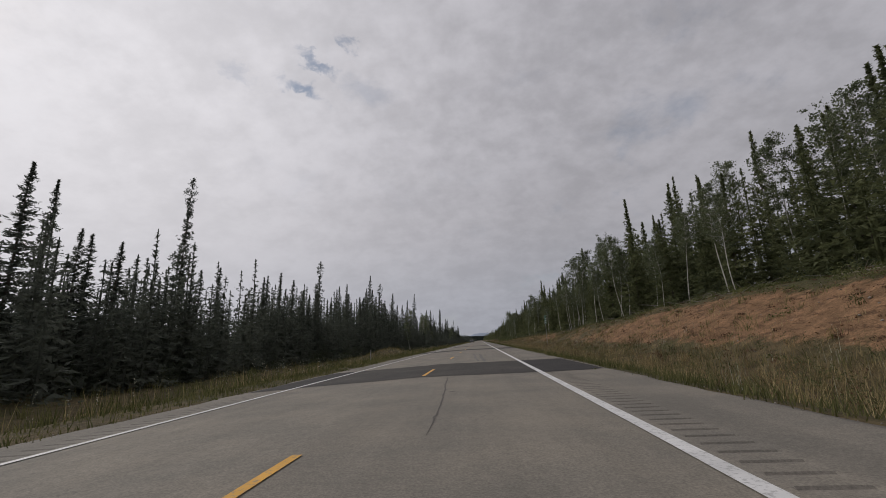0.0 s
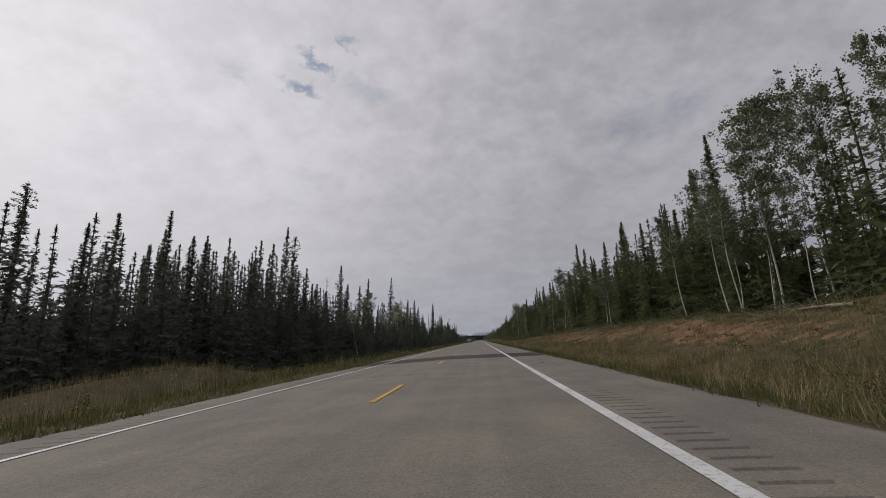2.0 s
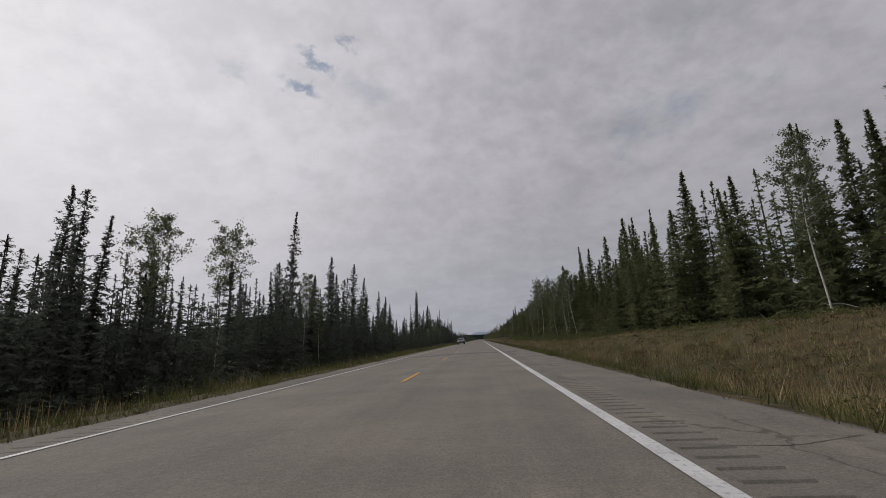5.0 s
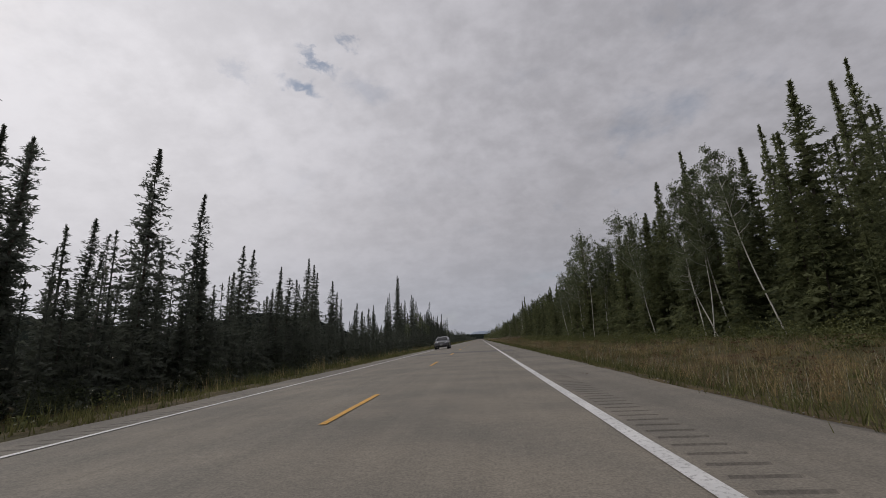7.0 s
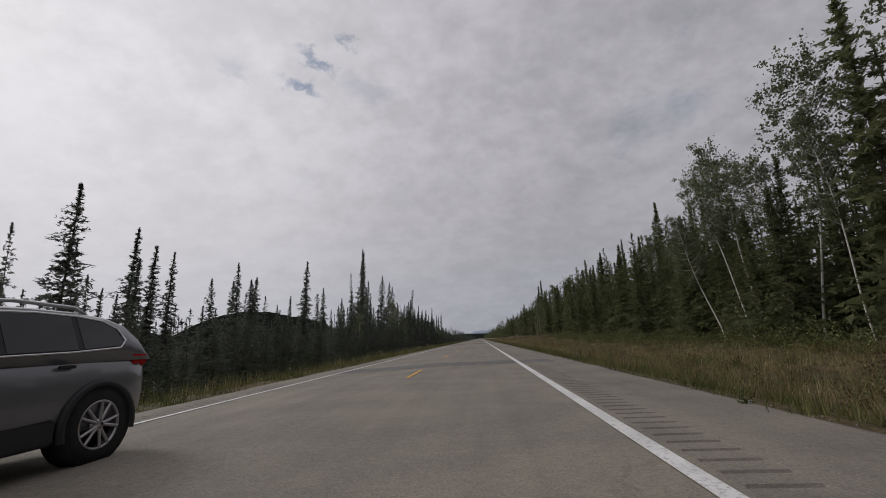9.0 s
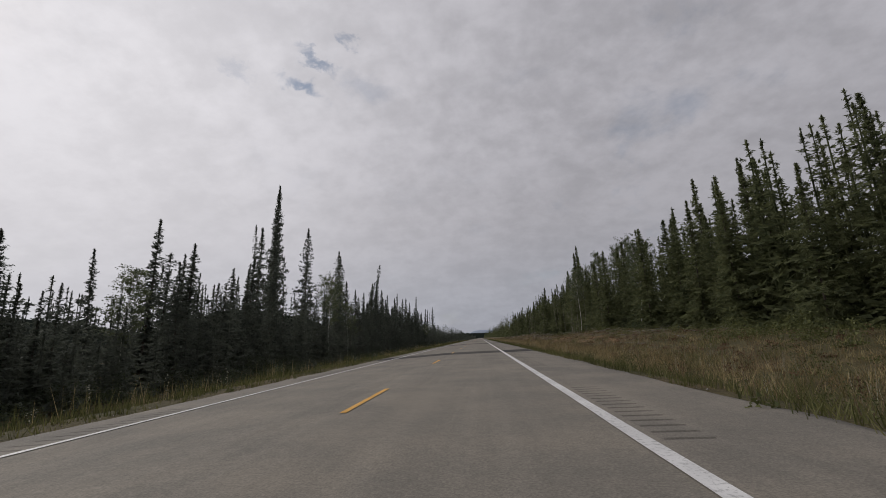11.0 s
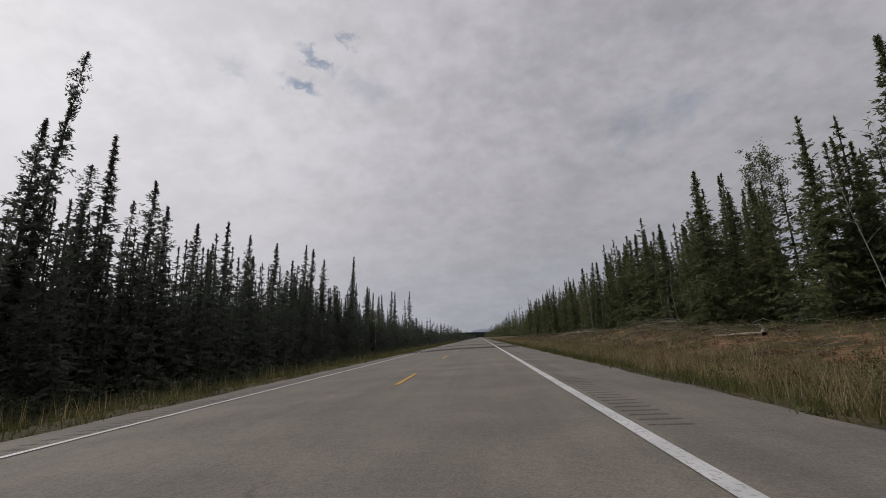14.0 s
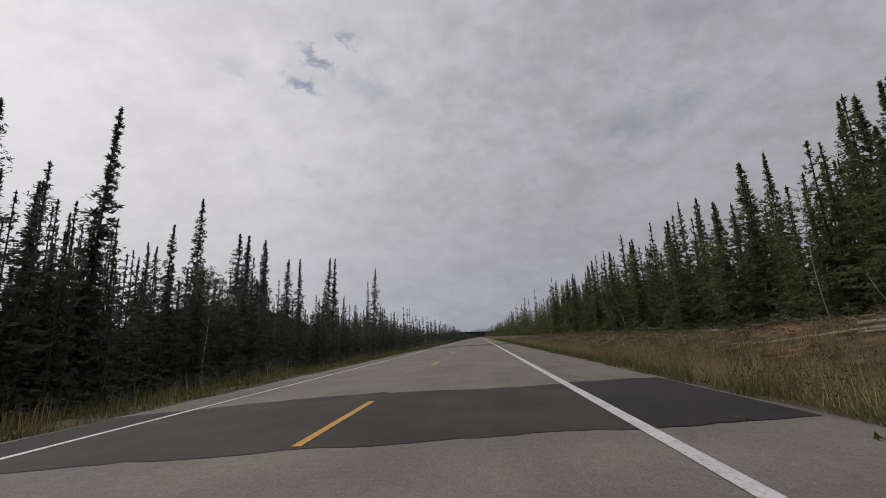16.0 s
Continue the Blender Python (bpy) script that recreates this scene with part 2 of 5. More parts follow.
def roll_noise(x, y, s=1.0):
    """Cheap uneven relief from a few crossing waves, about -1 to 1."""
    x, y = np.asarray(x, float) * s, np.asarray(y, float) * s
    return (np.sin(0.31 * x + 0.17 * y) + np.sin(0.13 * x - 0.41 * y + 1.3) + 0.6 * np.sin(0.83 * x + 0.57 * y + 2.1)
            + 0.6 * np.sin(-0.71 * x + 1.07 * y + 0.4) + 0.35 * np.sin(1.9 * x + 2.3 * y) + 0.35 * np.sin(2.7 * x - 1.6 * y + 0.9)) / 3.0


EDGE = {1: 5.75, -1: 4.95}             # outer edges of the paved shoulders


def road_z(x):
    """The right half lies level, the left half falls away."""
    x = np.asarray(x, float)
    return -0.02 * np.abs(x) + 0.02 * x


def bank_top(y):
    """Height of the shelf on which the right-hand wood stands."""
    at_ = (-50, 40, 62, 80, 130, 165, 205, 245, 290, 325, 345, 362, 376, 400, 415, 426, 435, 442, 451, 458, 466, 500, 620)
    return np.interp(y, at_, (3.45, 3.35, 2.7, 2.05, 2.1, 1.45, 0.6, 0.2, 0.2, 0.75, 1.1, 1.5, 0.95, 0.85, 1.1, 1.75, 1.1, 0.8, 1.4, 1.25, 0.8, 0.85, 0.8))


def ground_z(x, y):
    x, y = np.asarray(x, float), np.asarray(y, float)
    road = road_z(np.clip(x, -EDGE[-1], EDGE[1])) - 0.14
    r = road + 0.10 - 0.38 * smoothstep(EDGE[1], 8.5, x)
    r = r + (bank_top(y) + 0.38) * smoothstep(9.5, 19.5, x + 0.9 * roll_noise(0 * x, y, 0.5)) - (bank_top(y) - 0.2) * smoothstep(34, 62, x)
    r = r + 0.11 * roll_noise(x, y, 1.3) * smoothstep(7.5, 11, x) * (1 - smoothstep(150, 300, x))
    l = road + 0.10 - (0.85 + 0.75 * smoothstep(92, 125, y)) * smoothstep(EDGE[-1] + 0.9, 12.5, -x) + 0.10 * roll_noise(x, y, 1.1) * smoothstep(8, 11, -x) * (1 - smoothstep(150, 300, -x))
    l = l + 1.35 * np.exp(-((x + 14.5) / 2.8) ** 2 - ((y - 76) / 9.5) ** 2)         # low grassy mound
    return np.where((x <= EDGE[1] - 0.1) & (x >= 0.1 - EDGE[-1]), road, np.where(x > 0, r, l))


def box_bm(cx, cy, cz, sx, sy, sz, bevel=0.0):
    bm = bmesh.new()
    bmesh.ops.create_cube(bm, size=1.0, matrix=Matrix.Translation((cx, cy, cz)) @ Matrix.Diagonal((sx, sy, sz, 1)))
    if bevel:
        bmesh.ops.bevel(bm, geom=bm.edges[:], offset=bevel, segments=2, affect="EDGES")
    return bm


def tube(points, radii, sides=7):
    """Vertices and quads of a tapering tube along points."""
    pts = np.asarray(points, float)
    n = len(pts)
    tang = np.gradient(pts, axis=0)
    tang /= np.linalg.norm(tang, axis=1)[:, None] + 1e-9
    ref = np.array([1.0, 0.0, 0.0]) if abs(tang[0][0]) < 0.8 else np.array([0.0, 1.0, 0.0])
    a = np.cross(tang, ref)
    a /= np.linalg.norm(a, axis=1)[:, None] + 1e-9
    b = np.cross(tang, a)
    ang = np.linspace(0, 2 * np.pi, sides, endpoint=False)
    ring = np.cos(ang)[None, :, None] * a[:, None, :] + np.sin(ang)[None, :, None] * b[:, None, :]
    v = (pts[:, None, :] + ring * np.asarray(radii, float)[:, None, None]).reshape(-1, 3)
    i = np.arange(n - 1)[:, None] * sides
    j = np.arange(sides)[None, :]
    f = np.stack([i + j, i + (j + 1) % sides, i + sides + (j + 1) % sides, i + sides + j], -1).reshape(-1, 4)
    return v, f


def merged(pieces):
    vs, fs, k = [], [], 0
    for v, f in pieces:
        vs.append(v)
        fs.append(f + k)
        k += len(v)
    return np.concatenate(vs), np.concatenate(fs)


# ---------------------------------------------------------------- ground, road, markings
xs = np.concatenate([np.linspace(-3500, -300, 9), np.linspace(-220, -40, 10), np.linspace(-34, -12, 12), np.linspace(-11, -5, 13),
                     [-4.8, -2, 2, 5.6], np.linspace(5.8, 22, 34), np.linspace(24, 44, 8), np.linspace(55, 220, 9), np.linspace(320, 3500, 9)])
ys = np.concatenate([np.linspace(-400, -30, 6), np.linspace(-20, LENGTH + 20, 400), np.linspace(LENGTH + 40, 1400, 30), np.linspace(1500, 4600, 12)])
gx, gy = np.meshgrid(xs, ys)
gz = ground_z(gx, gy)
me = mesh_of("ground", np.stack([gx, gy, gz], -1).reshape(-1, 3), grid_faces(len(ys), len(xs)), SOIL, True)
low = 1.6 * smoothstep(325, 350, gy) + 0.7 * (1 - smoothstep(45, 62, gy))
bare_face = smoothstep(12.0 - low, 14.0 - low, gx) * (1 - smoothstep(15.6, 17.8, gx))
bare_amount = 0.30 + 0.55 * (1 - smoothstep(35, 60, gy)) + 0.30 * smoothstep(60, 80, gy) * (1 - smoothstep(120, 150, gy)) - 0.2 * smoothstep(140, 170, gy) + 0.30 * smoothstep(325, 350, gy)
at = me.attributes.new("bare", "FLOAT", "POINT")
at.data.foreach_set("value", (bare_face * bare_amount).astype(np.float32).ravel())
tagged(new("ground", me), "rough verge of litter and moss with ochre earth", "ground", kind="structure")

road = tagged(new("road", None), "grey worn asphalt two-lane highway with paved shoulders", "road", kind="structure")


def strip(x0, x1, y0, y1, dz, step=4.0, cols=2):
    """A band of road surface that follows the crown."""
    y = np.arange(y0, y1 + step, step)
    x = np.linspace(x0, x1, cols)
    a, b = np.meshgrid(x, y)
    return np.stack([a, b, road_z(a) + dz], -1).reshape(-1, 3), grid_faces(len(y), cols)


RUMBLE = (3.84, 4.38)
v, f = merged([strip(0, RUMBLE[0], -60, 2400, 0.0), strip(-RUMBLE[0], 0, -60, 2400, 0.0)])
part("asphalt_surface", mesh_of("asphalt_surface", v, f, ASPHALT), road)
pieces = [strip(RUMBLE[1], EDGE[1], -60, 2400, 0.0), strip(-EDGE[-1], -RUMBLE[1], -60, 2400, 0.0)]
for s in (-1, 1):       # broken outer edge that falls away to the gravel
    y = np.arange(-60, 700, 0.5)
    out_x = s * (EDGE[s] + 0.10 + 0.10 * roll_noise(y * 0, y, 2.7) + 0.05 * roll_noise(y * 0, y, 7.0))
    v = np.stack([np.stack([np.full_like(y, s * EDGE[s]), y, np.full_like(y, float(road_z(s * EDGE[s])))], -1), np.stack([out_x, y, np.full_like(y, float(road_z(s * EDGE[s])) - 0.005)], -1),
                  np.stack([out_x + s * 0.05, y, np.full_like(y, float(road_z(s * EDGE[s])) - 0.2)], -1)], 1).reshape(-1, 3)
    pieces.append((v, grid_faces(len(y), 3)))
v, f = merged(pieces)
part("paved_shoulder", mesh_of("paved_shoulder", v, f, SHOULDER), road, "brownish paved shoulder")
for s in (-1, 1):       # milled grooves in the shoulder
    y = (np.arange(-4, LENGTH - 40, 0.3)[:, None] + np.array([0.0, 0.205, 0.245, 0.285])).ravel()
    k = np.arange(len(y)) % 4
    dip = np.where(k == 2, -0.022, 0.0) * (roll_noise(y * 0 + s, y, 0.33) > -0.45)
    x = np.array([RUMBLE[0], RUMBLE[0] + 0.03, RUMBLE[1] - 0.03, RUMBLE[1]])
    a, b = np.meshgrid(s * x, y)
    z = road_z(a) + dip[:, None] * np.array([0, 1, 1, 0])[None, :]
    me = mesh_of("rumble_strip", np.stack([a, b, z], -1).reshape(-1, 3), grid_faces(len(y), 4), SHOULDER)
    me.materials.append(GROOVE)         # darker asphalt on the sunken faces
    sunk = np.zeros((len(y) - 1, 3), int)
    sunk[:, 1] = (dip[1:] < 0) | (dip[:-1] < 0)
    me.polygons.foreach_set("material_index", sunk.ravel())
    part("rumble_strip", me, road, "milled rumble strip in the shoulder")
    v, f = merged([strip(s * RUMBLE[0], s * RUMBLE[1], LENGTH - 40.05, 2400, 0.0), strip(s * RUMBLE[0], s * RUMBLE[1], -60, -4.0, 0.0)])
    part("shoulder_strip", mesh_of("shoulder_strip", v, f, SHOULDER), road)

# repaired cross bands: start at the centre line, length, slant, how far they reach left and right, fresh or old
PATCHES = [(13.0, 7.2, 0.16, -4.9, 5.7, PATCH), (47.6, 5.6, 0.2, -4.9, 5.7, PATCH), (79.2, 5.6, 0.10, -4.9, 5.7, PATCH), (116.4, 1.7, 0.05, -4.4, 5.6, PATCH_OLD),
           (225.3, 2.6, 0.10, -3.6, 4.8, PATCH_OLD), (263.6, 2.3, 0.08, -3.9, 5.1, PATCH_OLD), (329.8, 4.4, 0.14, -4.9, 5.7, PATCH), (374.3, 6.6, 0.12, -4.9, 5.7, PATCH),
           (423.1, 5.7, 0.16, -4.9, 5.7, PATCH), (442.9, 4.2, 0.12, -4.9, 5.7, PATCH), (489.0, 5.0, 0.12, -4.9, 5.6, PATCH), (537.0, 5.0, 0.1, -4.9, 5.6, PATCH),
           (168.0, 2.2, 0.1, -4.0, 4.8, PATCH_OLD), (292.0, 2.0, 0.1, -3.8, 4.4, PATCH_OLD)]
rng = np.random.default_rng(5)
for y0, long, slant, xa, xb, mat in PATCHES:
    x = np.linspace(xa, xb, 60)
    jag = np.cumsum(rng.normal(0, 0.035, 60))
    jag2 = np.cumsum(rng.normal(0, 0.035, 60))
    near = y0 + slant * x + jag - np.linspace(jag[0], jag[-1], 60) + 0.05 * np.sin(x * 1.3)
    far = y0 + long + slant * 1.25 * x + jag2 - np.linspace(jag2[0], jag2[-1], 60) + 0.10 * np.sign(np.sin(x * 0.9 + y0))
    # the lanes are worn paler than the part on the shoulders
    bands = [(-3.8 <= x) & (x <= 3.8), x > 3.6, x < -3.6] if mat is PATCH else [x == x]
    for ok, m in zip(bands, (mat, PATCH_SHOULDER, PATCH_SHOULDER)):
        xk, lift = x[ok], 0.005 if m is mat else 0.008
        v = np.concatenate([np.stack([xk, (near + (far - near) * k)[ok], road_z(xk) + lift], -1) for k in (0, 0.5, 1)])
        part("asphalt_patch", mesh_of("asphalt_patch", v, grid_faces(3, len(xk)), m), road, "dark repair band across the road" if mat is PATCH else "faded repair band across the road")


def marking(name, x, half, y0, y1, mat, label, step=0.6):
    y = np.linspace(y0, y1, max(2, int((y1 - y0) / step)))
    w1, w2 = half * (1 + 0.05 * roll_noise(y * 0, y, 5.0)), half * (1 + 0.05 * roll_noise(y * 0 + 3, y, 6.0))
    v = np.stack([np.stack([x - w1, y, road_z(x - w1) + 0.010], -1), np.stack([x + w2, y, road_z(x + w2) + 0.010], -1)], 1).reshape(-1, 3)
    part(name, mesh_of(name, v, grid_faces(len(y), 2), mat), road, label)


marking("edge_line", 3.66, 0.085, -60, 2300, WHITE_PAINT, "worn white edge line")
marking("edge_line", -3.66, 0.065, -60, 2300, WHITE_PAINT, "worn white edge line")
for k in range(-16, 42):
    y = 185.2 + 12.267 * k
    marking("lane_dash", 0.06, 0.052, y, y + 3.05, YELLOW_PAINT, "yellow centre line dash", 0.25)


def tyre_mark(x0, x1, y0, y1, half):
    """Braking mark that fades in and out, laid on the lane."""
    y = np.linspace(y0, y1, 24)
    x = np.linspace(x0, x1, 24) + 0.03 * np.sin(y * 0.9)
    w = half * np.minimum(1.0, 4.0 * np.minimum(y - y0 + 0.4, y1 - y + 0.4) / (y1 - y0)) * (1 + 0.15 * roll_noise(y * 0, y, 6.0))
    v = np.stack([np.stack([x - w, y, road_z(x) + 0.004], -1), np.stack([x + w, y, road_z(x) + 0.004], -1)], 1).reshape(-1, 3)
    part("tyre_mark", mesh_of("tyre_mark", v, grid_faces(24, 2), RUBBED), road, "faint dark rubber braking mark")


tyre_mark(2.05, 1.78, 20.4, 33.0, 0.10)
tyre_mark(1.72, 1.34, 21.4, 33.5, 0.07)


def crack(points, half, label):
    """Thin open crack that wanders along a line."""
    a = np.array(points, float)
    run = np.concatenate([[0], np.cumsum(np.hypot(*np.diff(a, axis=0).T))])
    u = np.linspace(0, run[-1], max(6, int(run[-1] / 0.18)))
    p = np.stack([np.interp(u, run, a[:, i]) for i in (0, 1)], -1)
    d = np.gradient(p, axis=0)
    side = np.stack([-d[:, 1], d[:, 0]], -1) / np.linalg.norm(d, axis=1)[:, None]
    w = half * rng.uniform(0.5, 1.4, len(u)) * np.minimum(1, 0.1 + 8 * np.minimum(u, run[-1] - u) / run[-1])
    p = p + side * (np.cumsum(rng.normal(0, 0.006, len(u))) + rng.normal(0, 0.006, len(u)))[:, None]
    q = np.stack([p - side * w[:, None], p + side * w[:, None]], 1).reshape(-1, 2)
    v = np.concatenate([q, road_z(q[:, :1]) + 0.0035], 1)
    part("crack", mesh_of("crack", v, grid_faces(len(u), 2), TAR), road, label)


TAR = asphalt("cracked_tar", (0.110, 0.100, 0.088), (0.130, 0.116, 0.100))
crack([(1.22, 5.0), (1.2, 6.6), (1.06, 9.5), (0.88, 12.9)], 0.016, "long dark crack in the lane")
crack([(1.20, 9.05), (1.34, 9.2)], 0.05, "small dark scar in the lane")
for y in (71.8, 194.3, 203.8, 245.0, 349.5, 409.6):
    crack([(3.95, y - 0.05), (4.6, y + 0.06), (5.6, y + 0.2)], 0.02, "open crack across the shoulder")
y = 30.0
while y < LENGTH:       # frost cracks, some right across, some in one lane or shoulder
    xa, xb = ((-4.8, 5.6), (0.2, 5.6), (3.9, 5.7), (-4.8, -0.2))[int(rng.integers(4))]
    if all(not y0 - 2 < y < y0 + long + 3 for y0, long, *_ in PATCHES):
        crack([(xa, y + 0.1 * xa), ((xa + xb) / 2, y + rng.uniform(-0.3, 0.3)), (xb, y + 0.1 * xb)], rng.uniform(0.007, 0.014), "frost crack across the asphalt")
    y += rng.uniform(9, 24)


# ---------------------------------------------------------------- trees


def spruce_parts(rng, h, wide, branches, sprays, base, club=False, gaps=0.0, cone=0.8, spray=0.42, droop=0.4):
    """Trunk tube and branches that droop and lift at the tip, each hung with a clump of ragged sprays."""
    zs = np.linspace(0, h, 9)
    bend = np.stack([0.05 * np.sin(zs * 0.4 + rng.uniform(0, 6)) * zs / h, 0.05 * np.cos(zs * 0.33 + rng.uniform(0, 6)) * zs / h, zs], -1)
    trunk = tube(bend, 0.0075 * h * (1 - zs / h * 0.92), 6)
    ph = rng.uniform(0, 6.28, 6)
    tri = []
    for i in range(branches):
        q = min(0.99, max(0.0, (i + rng.uniform(-1.2, 1.2)) / branches) ** 0.92)
        a = i * 2.4 + rng.normal(0, 0.5)
        # the crown swells and thins on its way up, and not alike all round
        lump = 0.86 + 0.22 * math.sin(17 * q + ph[0]) + 0.16 * math.sin(41 * q + a + ph[1]) + 0.15 * math.sin(a - 9 * q + ph[2])
        hole = math.sin(2 * a + 13 * q + ph[3]) + math.sin(29 * q + ph[4]) + 0.8 * rng.normal()
        if gaps and hole > 2.2 - 2.6 * gaps and q > 0.12:
            lump *= 0.35
        r = wide * ((1 - q) ** cone * (0.80 + 0.25 * min(1.0, 5 * q)) + 0.05) * lump * rng.uniform(0.74, 1.14)
        r *= 1 - 0.6 * max(0.0, (q - 0.55) / 0.45) ** 1.4         # runs out into a thin spire
        if club and q > 0.84:
            r = max(r, wide * 0.46 * math.sin((q - 0.80) / 0.20 * math.pi) + 0.05)
        z = h * (base + (1 - base) * q)
        out_ = np.array([math.cos(a), math.sin(a), 0.0])
        side = np.array([-out_[1], out_[0], 0.0])
        rise = (0.55 * q - 0.25) + rng.normal(0, 0.10)
        fall = droop * (1.15 - q) * rng.uniform(0.6, 1.3)
        n = max(4, int(sprays * (0.80 + 0.48 * (1 - q))))
        u = 0.04 + 0.98 * rng.uniform(0, 1, n) ** 0.8
        at_ = out_ * (r * u)[:, None] + side * (rng.normal(0, 0.15, n) * r * u ** 0.7)[:, None]
        at_[:, 2] += z + r * (rise * u - fall * u ** 2 + 0.55 * fall * u ** 5) + rng.normal(0, 0.07, n)
        d = out_ * rng.uniform(0.1, 1.0, n)[:, None] + side * rng.normal(0, 0.6, n)[:, None]
        d[:, 2] += rng.uniform(-0.75, 0.35, n) + 0.35 * q
        d *= (spray * rng.uniform(0.55, 1.25, n) * (0.36 + 0.68 * (1 - q)) * (1.25 - 0.45 * u) / (np.linalg.norm(d, axis=1) + 1e-6))[:, None]
        w = np.cross(d, rng.normal(0, 1, (n, 3)))
        w *= (0.28 * np.linalg.norm(d, axis=1) / (np.linalg.norm(w, axis=1) + 1e-6))[:, None]
        tri.append(np.stack([at_ - d * 0.5 - w, at_ - d * 0.3 + w, at_ + d * 0.8], 1))
    lead = []
    for _ in range(14):     # leader
        d = np.array([rng.normal(0, 0.04), rng.normal(0, 0.04), 0.45]) * h / 14
        at_ = np.array([0, 0, h - rng.uniform(0.35, 1.1)])
        w = np.array([rng.normal(0, 0.045), rng.normal(0, 0.045), 0])
        lead.append([at_ - w, at_ + w, at_ + d])
    v = np.concatenate(tri + [np.array(lead)]).reshape(-1, 3)
    return trunk, (v, np.arange(len(v)).reshape(-1, 3))


def birch_parts(rng, h, leaves, lean, low=0.42, round_=1.0):
    """White stem, bare below, with thin limbs and a crown of many small leaf clumps."""
    zs = np.linspace(0, h, 11)
    ph = rng.uniform(0, 6)
    stem = np.stack([lean * zs + 0.28 * np.sin(zs * 0.35 + ph), 0.2 * np.sin(zs * 0.42 + ph * 2), zs], -1)
    stem -= stem[0]
    wood = [tube(stem, 0.0056 * h * (1 - 0.88 * zs / h), 7)]
    tri = []
    count = 30
    for k in range(count):
        q = (k + rng.uniform(0, 1)) / count
        f = low + (0.985 - low) * q
        p0 = np.array([np.interp(f * h, zs, stem[:, i]) for i in range(3)])
        a = k * 2.4 + rng.normal(0, 0.5)
        ln = h * (0.035 + 0.095 * math.sin(math.pi * (0.16 + 0.78 * q))) * rng.uniform(0.6, 1.25) * round_
        p2 = p0 + np.array([np.cos(a) * ln, np.sin(a) * ln, ln * rng.uniform(0.35, 1.0)])
        p1 = (p0 + p2) / 2 + np.array([0, 0, -0.08 * ln])
        wood.append(tube([p0, p1, p2], [0.0017 * h, 0.0011 * h, 0.0005 * h], 4))
        for _ in range(6):
            c = p0 + (p2 - p0) * rng.uniform(0.40, 1.05) + rng.normal(0, 1, 3) * np.array([0.20, 0.20, 0.16]) * ln
            n = leaves // count // 6
            at_ = c + rng.normal(0, 1, (n, 3)) * np.array([0.19, 0.19, 0.15]) * rng.uniform(0.6, 1.4)
            d = rng.normal(0, 1, (n, 3))
            d *= (rng.uniform(0.09, 0.17, n) / np.linalg.norm(d, axis=1))[:, None]
            w = np.cross(d, rng.normal(0, 1, (n, 3)))
            w *= (0.6 * np.linalg.norm(d, axis=1) / (np.linalg.norm(w, axis=1) + 1e-6))[:, None]
            tri.append(np.stack([at_ - w, at_ + w, at_ + d], 1))
    v = np.concatenate(tri).reshape(-1, 3)
    return merged(wood), (v, np.arange(len(v)).reshape(-1, 3))


def snag_parts(rng, h):
    zs = np.linspace(0, h, 11)
    stem = np.stack([0.12 * np.sin(zs * 0.5), 0.1 * np.sin(zs * 0.37 + 1), zs], -1)
    stem -= stem[0]
    wood = [tube(stem, 0.009 * h * (1 - 0.93 * zs / h), 6)]
    for k in range(46):
        f = rng.uniform(0.35, 0.98)
        p0 = np.array([np.interp(f * h, zs, stem[:, i]) for i in range(3)])
        a, ln = rng.uniform(0, 6.28), h * rng.uniform(0.03, 0.11) * (1.25 - f)
        tip = p0 + np.array([np.cos(a), np.sin(a), rng.uniform(-0.2, 0.9)]) * ln
        wood.append(tube([p0, (p0 + tip) / 2 + np.array([0, 0, 0.05]), tip], [0.0024 * h, 0.0016 * h, 0.0006 * h], 3))
    return merged(wood)


rng = np.random.default_rng(11)
BASE_H = 14.0


def tree_thing(name, trunk, crown, trunk_mat, crown_mat, label, category, group):
    t = tagged(new(name), label, category, group)
    part("trunk", mesh_of("trunk", *trunk, trunk_mat, True), t)
    if crown:
        part("crown", mesh_of("crown", *crown, crown_mat), t)
    return t


spruces = [tree_thing("black_spruce", *spruce_parts(rng, BASE_H, w, br, 17, b, c, g_, k_, 0.43, dr), BARK, NEEDLES_DARK, text, "tree", "black spruces along the road")
           for w, br, b, c, g_, k_, dr, text in (
               (1.30, 155, 0.05, True, 0.20, 0.50, 0.45, "narrow black spruce with a clubbed top and ragged branches"),
               (1.75, 170, 0.04, False, 0.12, 0.62, 0.40, "dark green black spruce with drooping ragged branches"),
               (1.10, 145, 0.08, False, 0.35, 0.50, 0.55, "spindly black spruce with gaps in its thin crown"),
               (2.15, 185, 0.04, False, 0.12, 0.66, 0.35, "broad dark spruce with heavy drooping branches"),
               (1.25, 145, 0.07, True, 0.35, 0.55, 0.50, "thin black spruce with a clubbed top and broken branches"),
               (1.55, 160, 0.05, False, 0.20, 0.58, 0.45, "tall narrow black spruce with ragged branches"),
               (2.30, 180, 0.06, False, 0.30, 0.72, 0.32, "broad open spruce whose trunk shows between the branches"),
               (0.95, 140, 0.06, False, 0.25, 0.45, 0.55, "very slim spire of a black spruce"))]
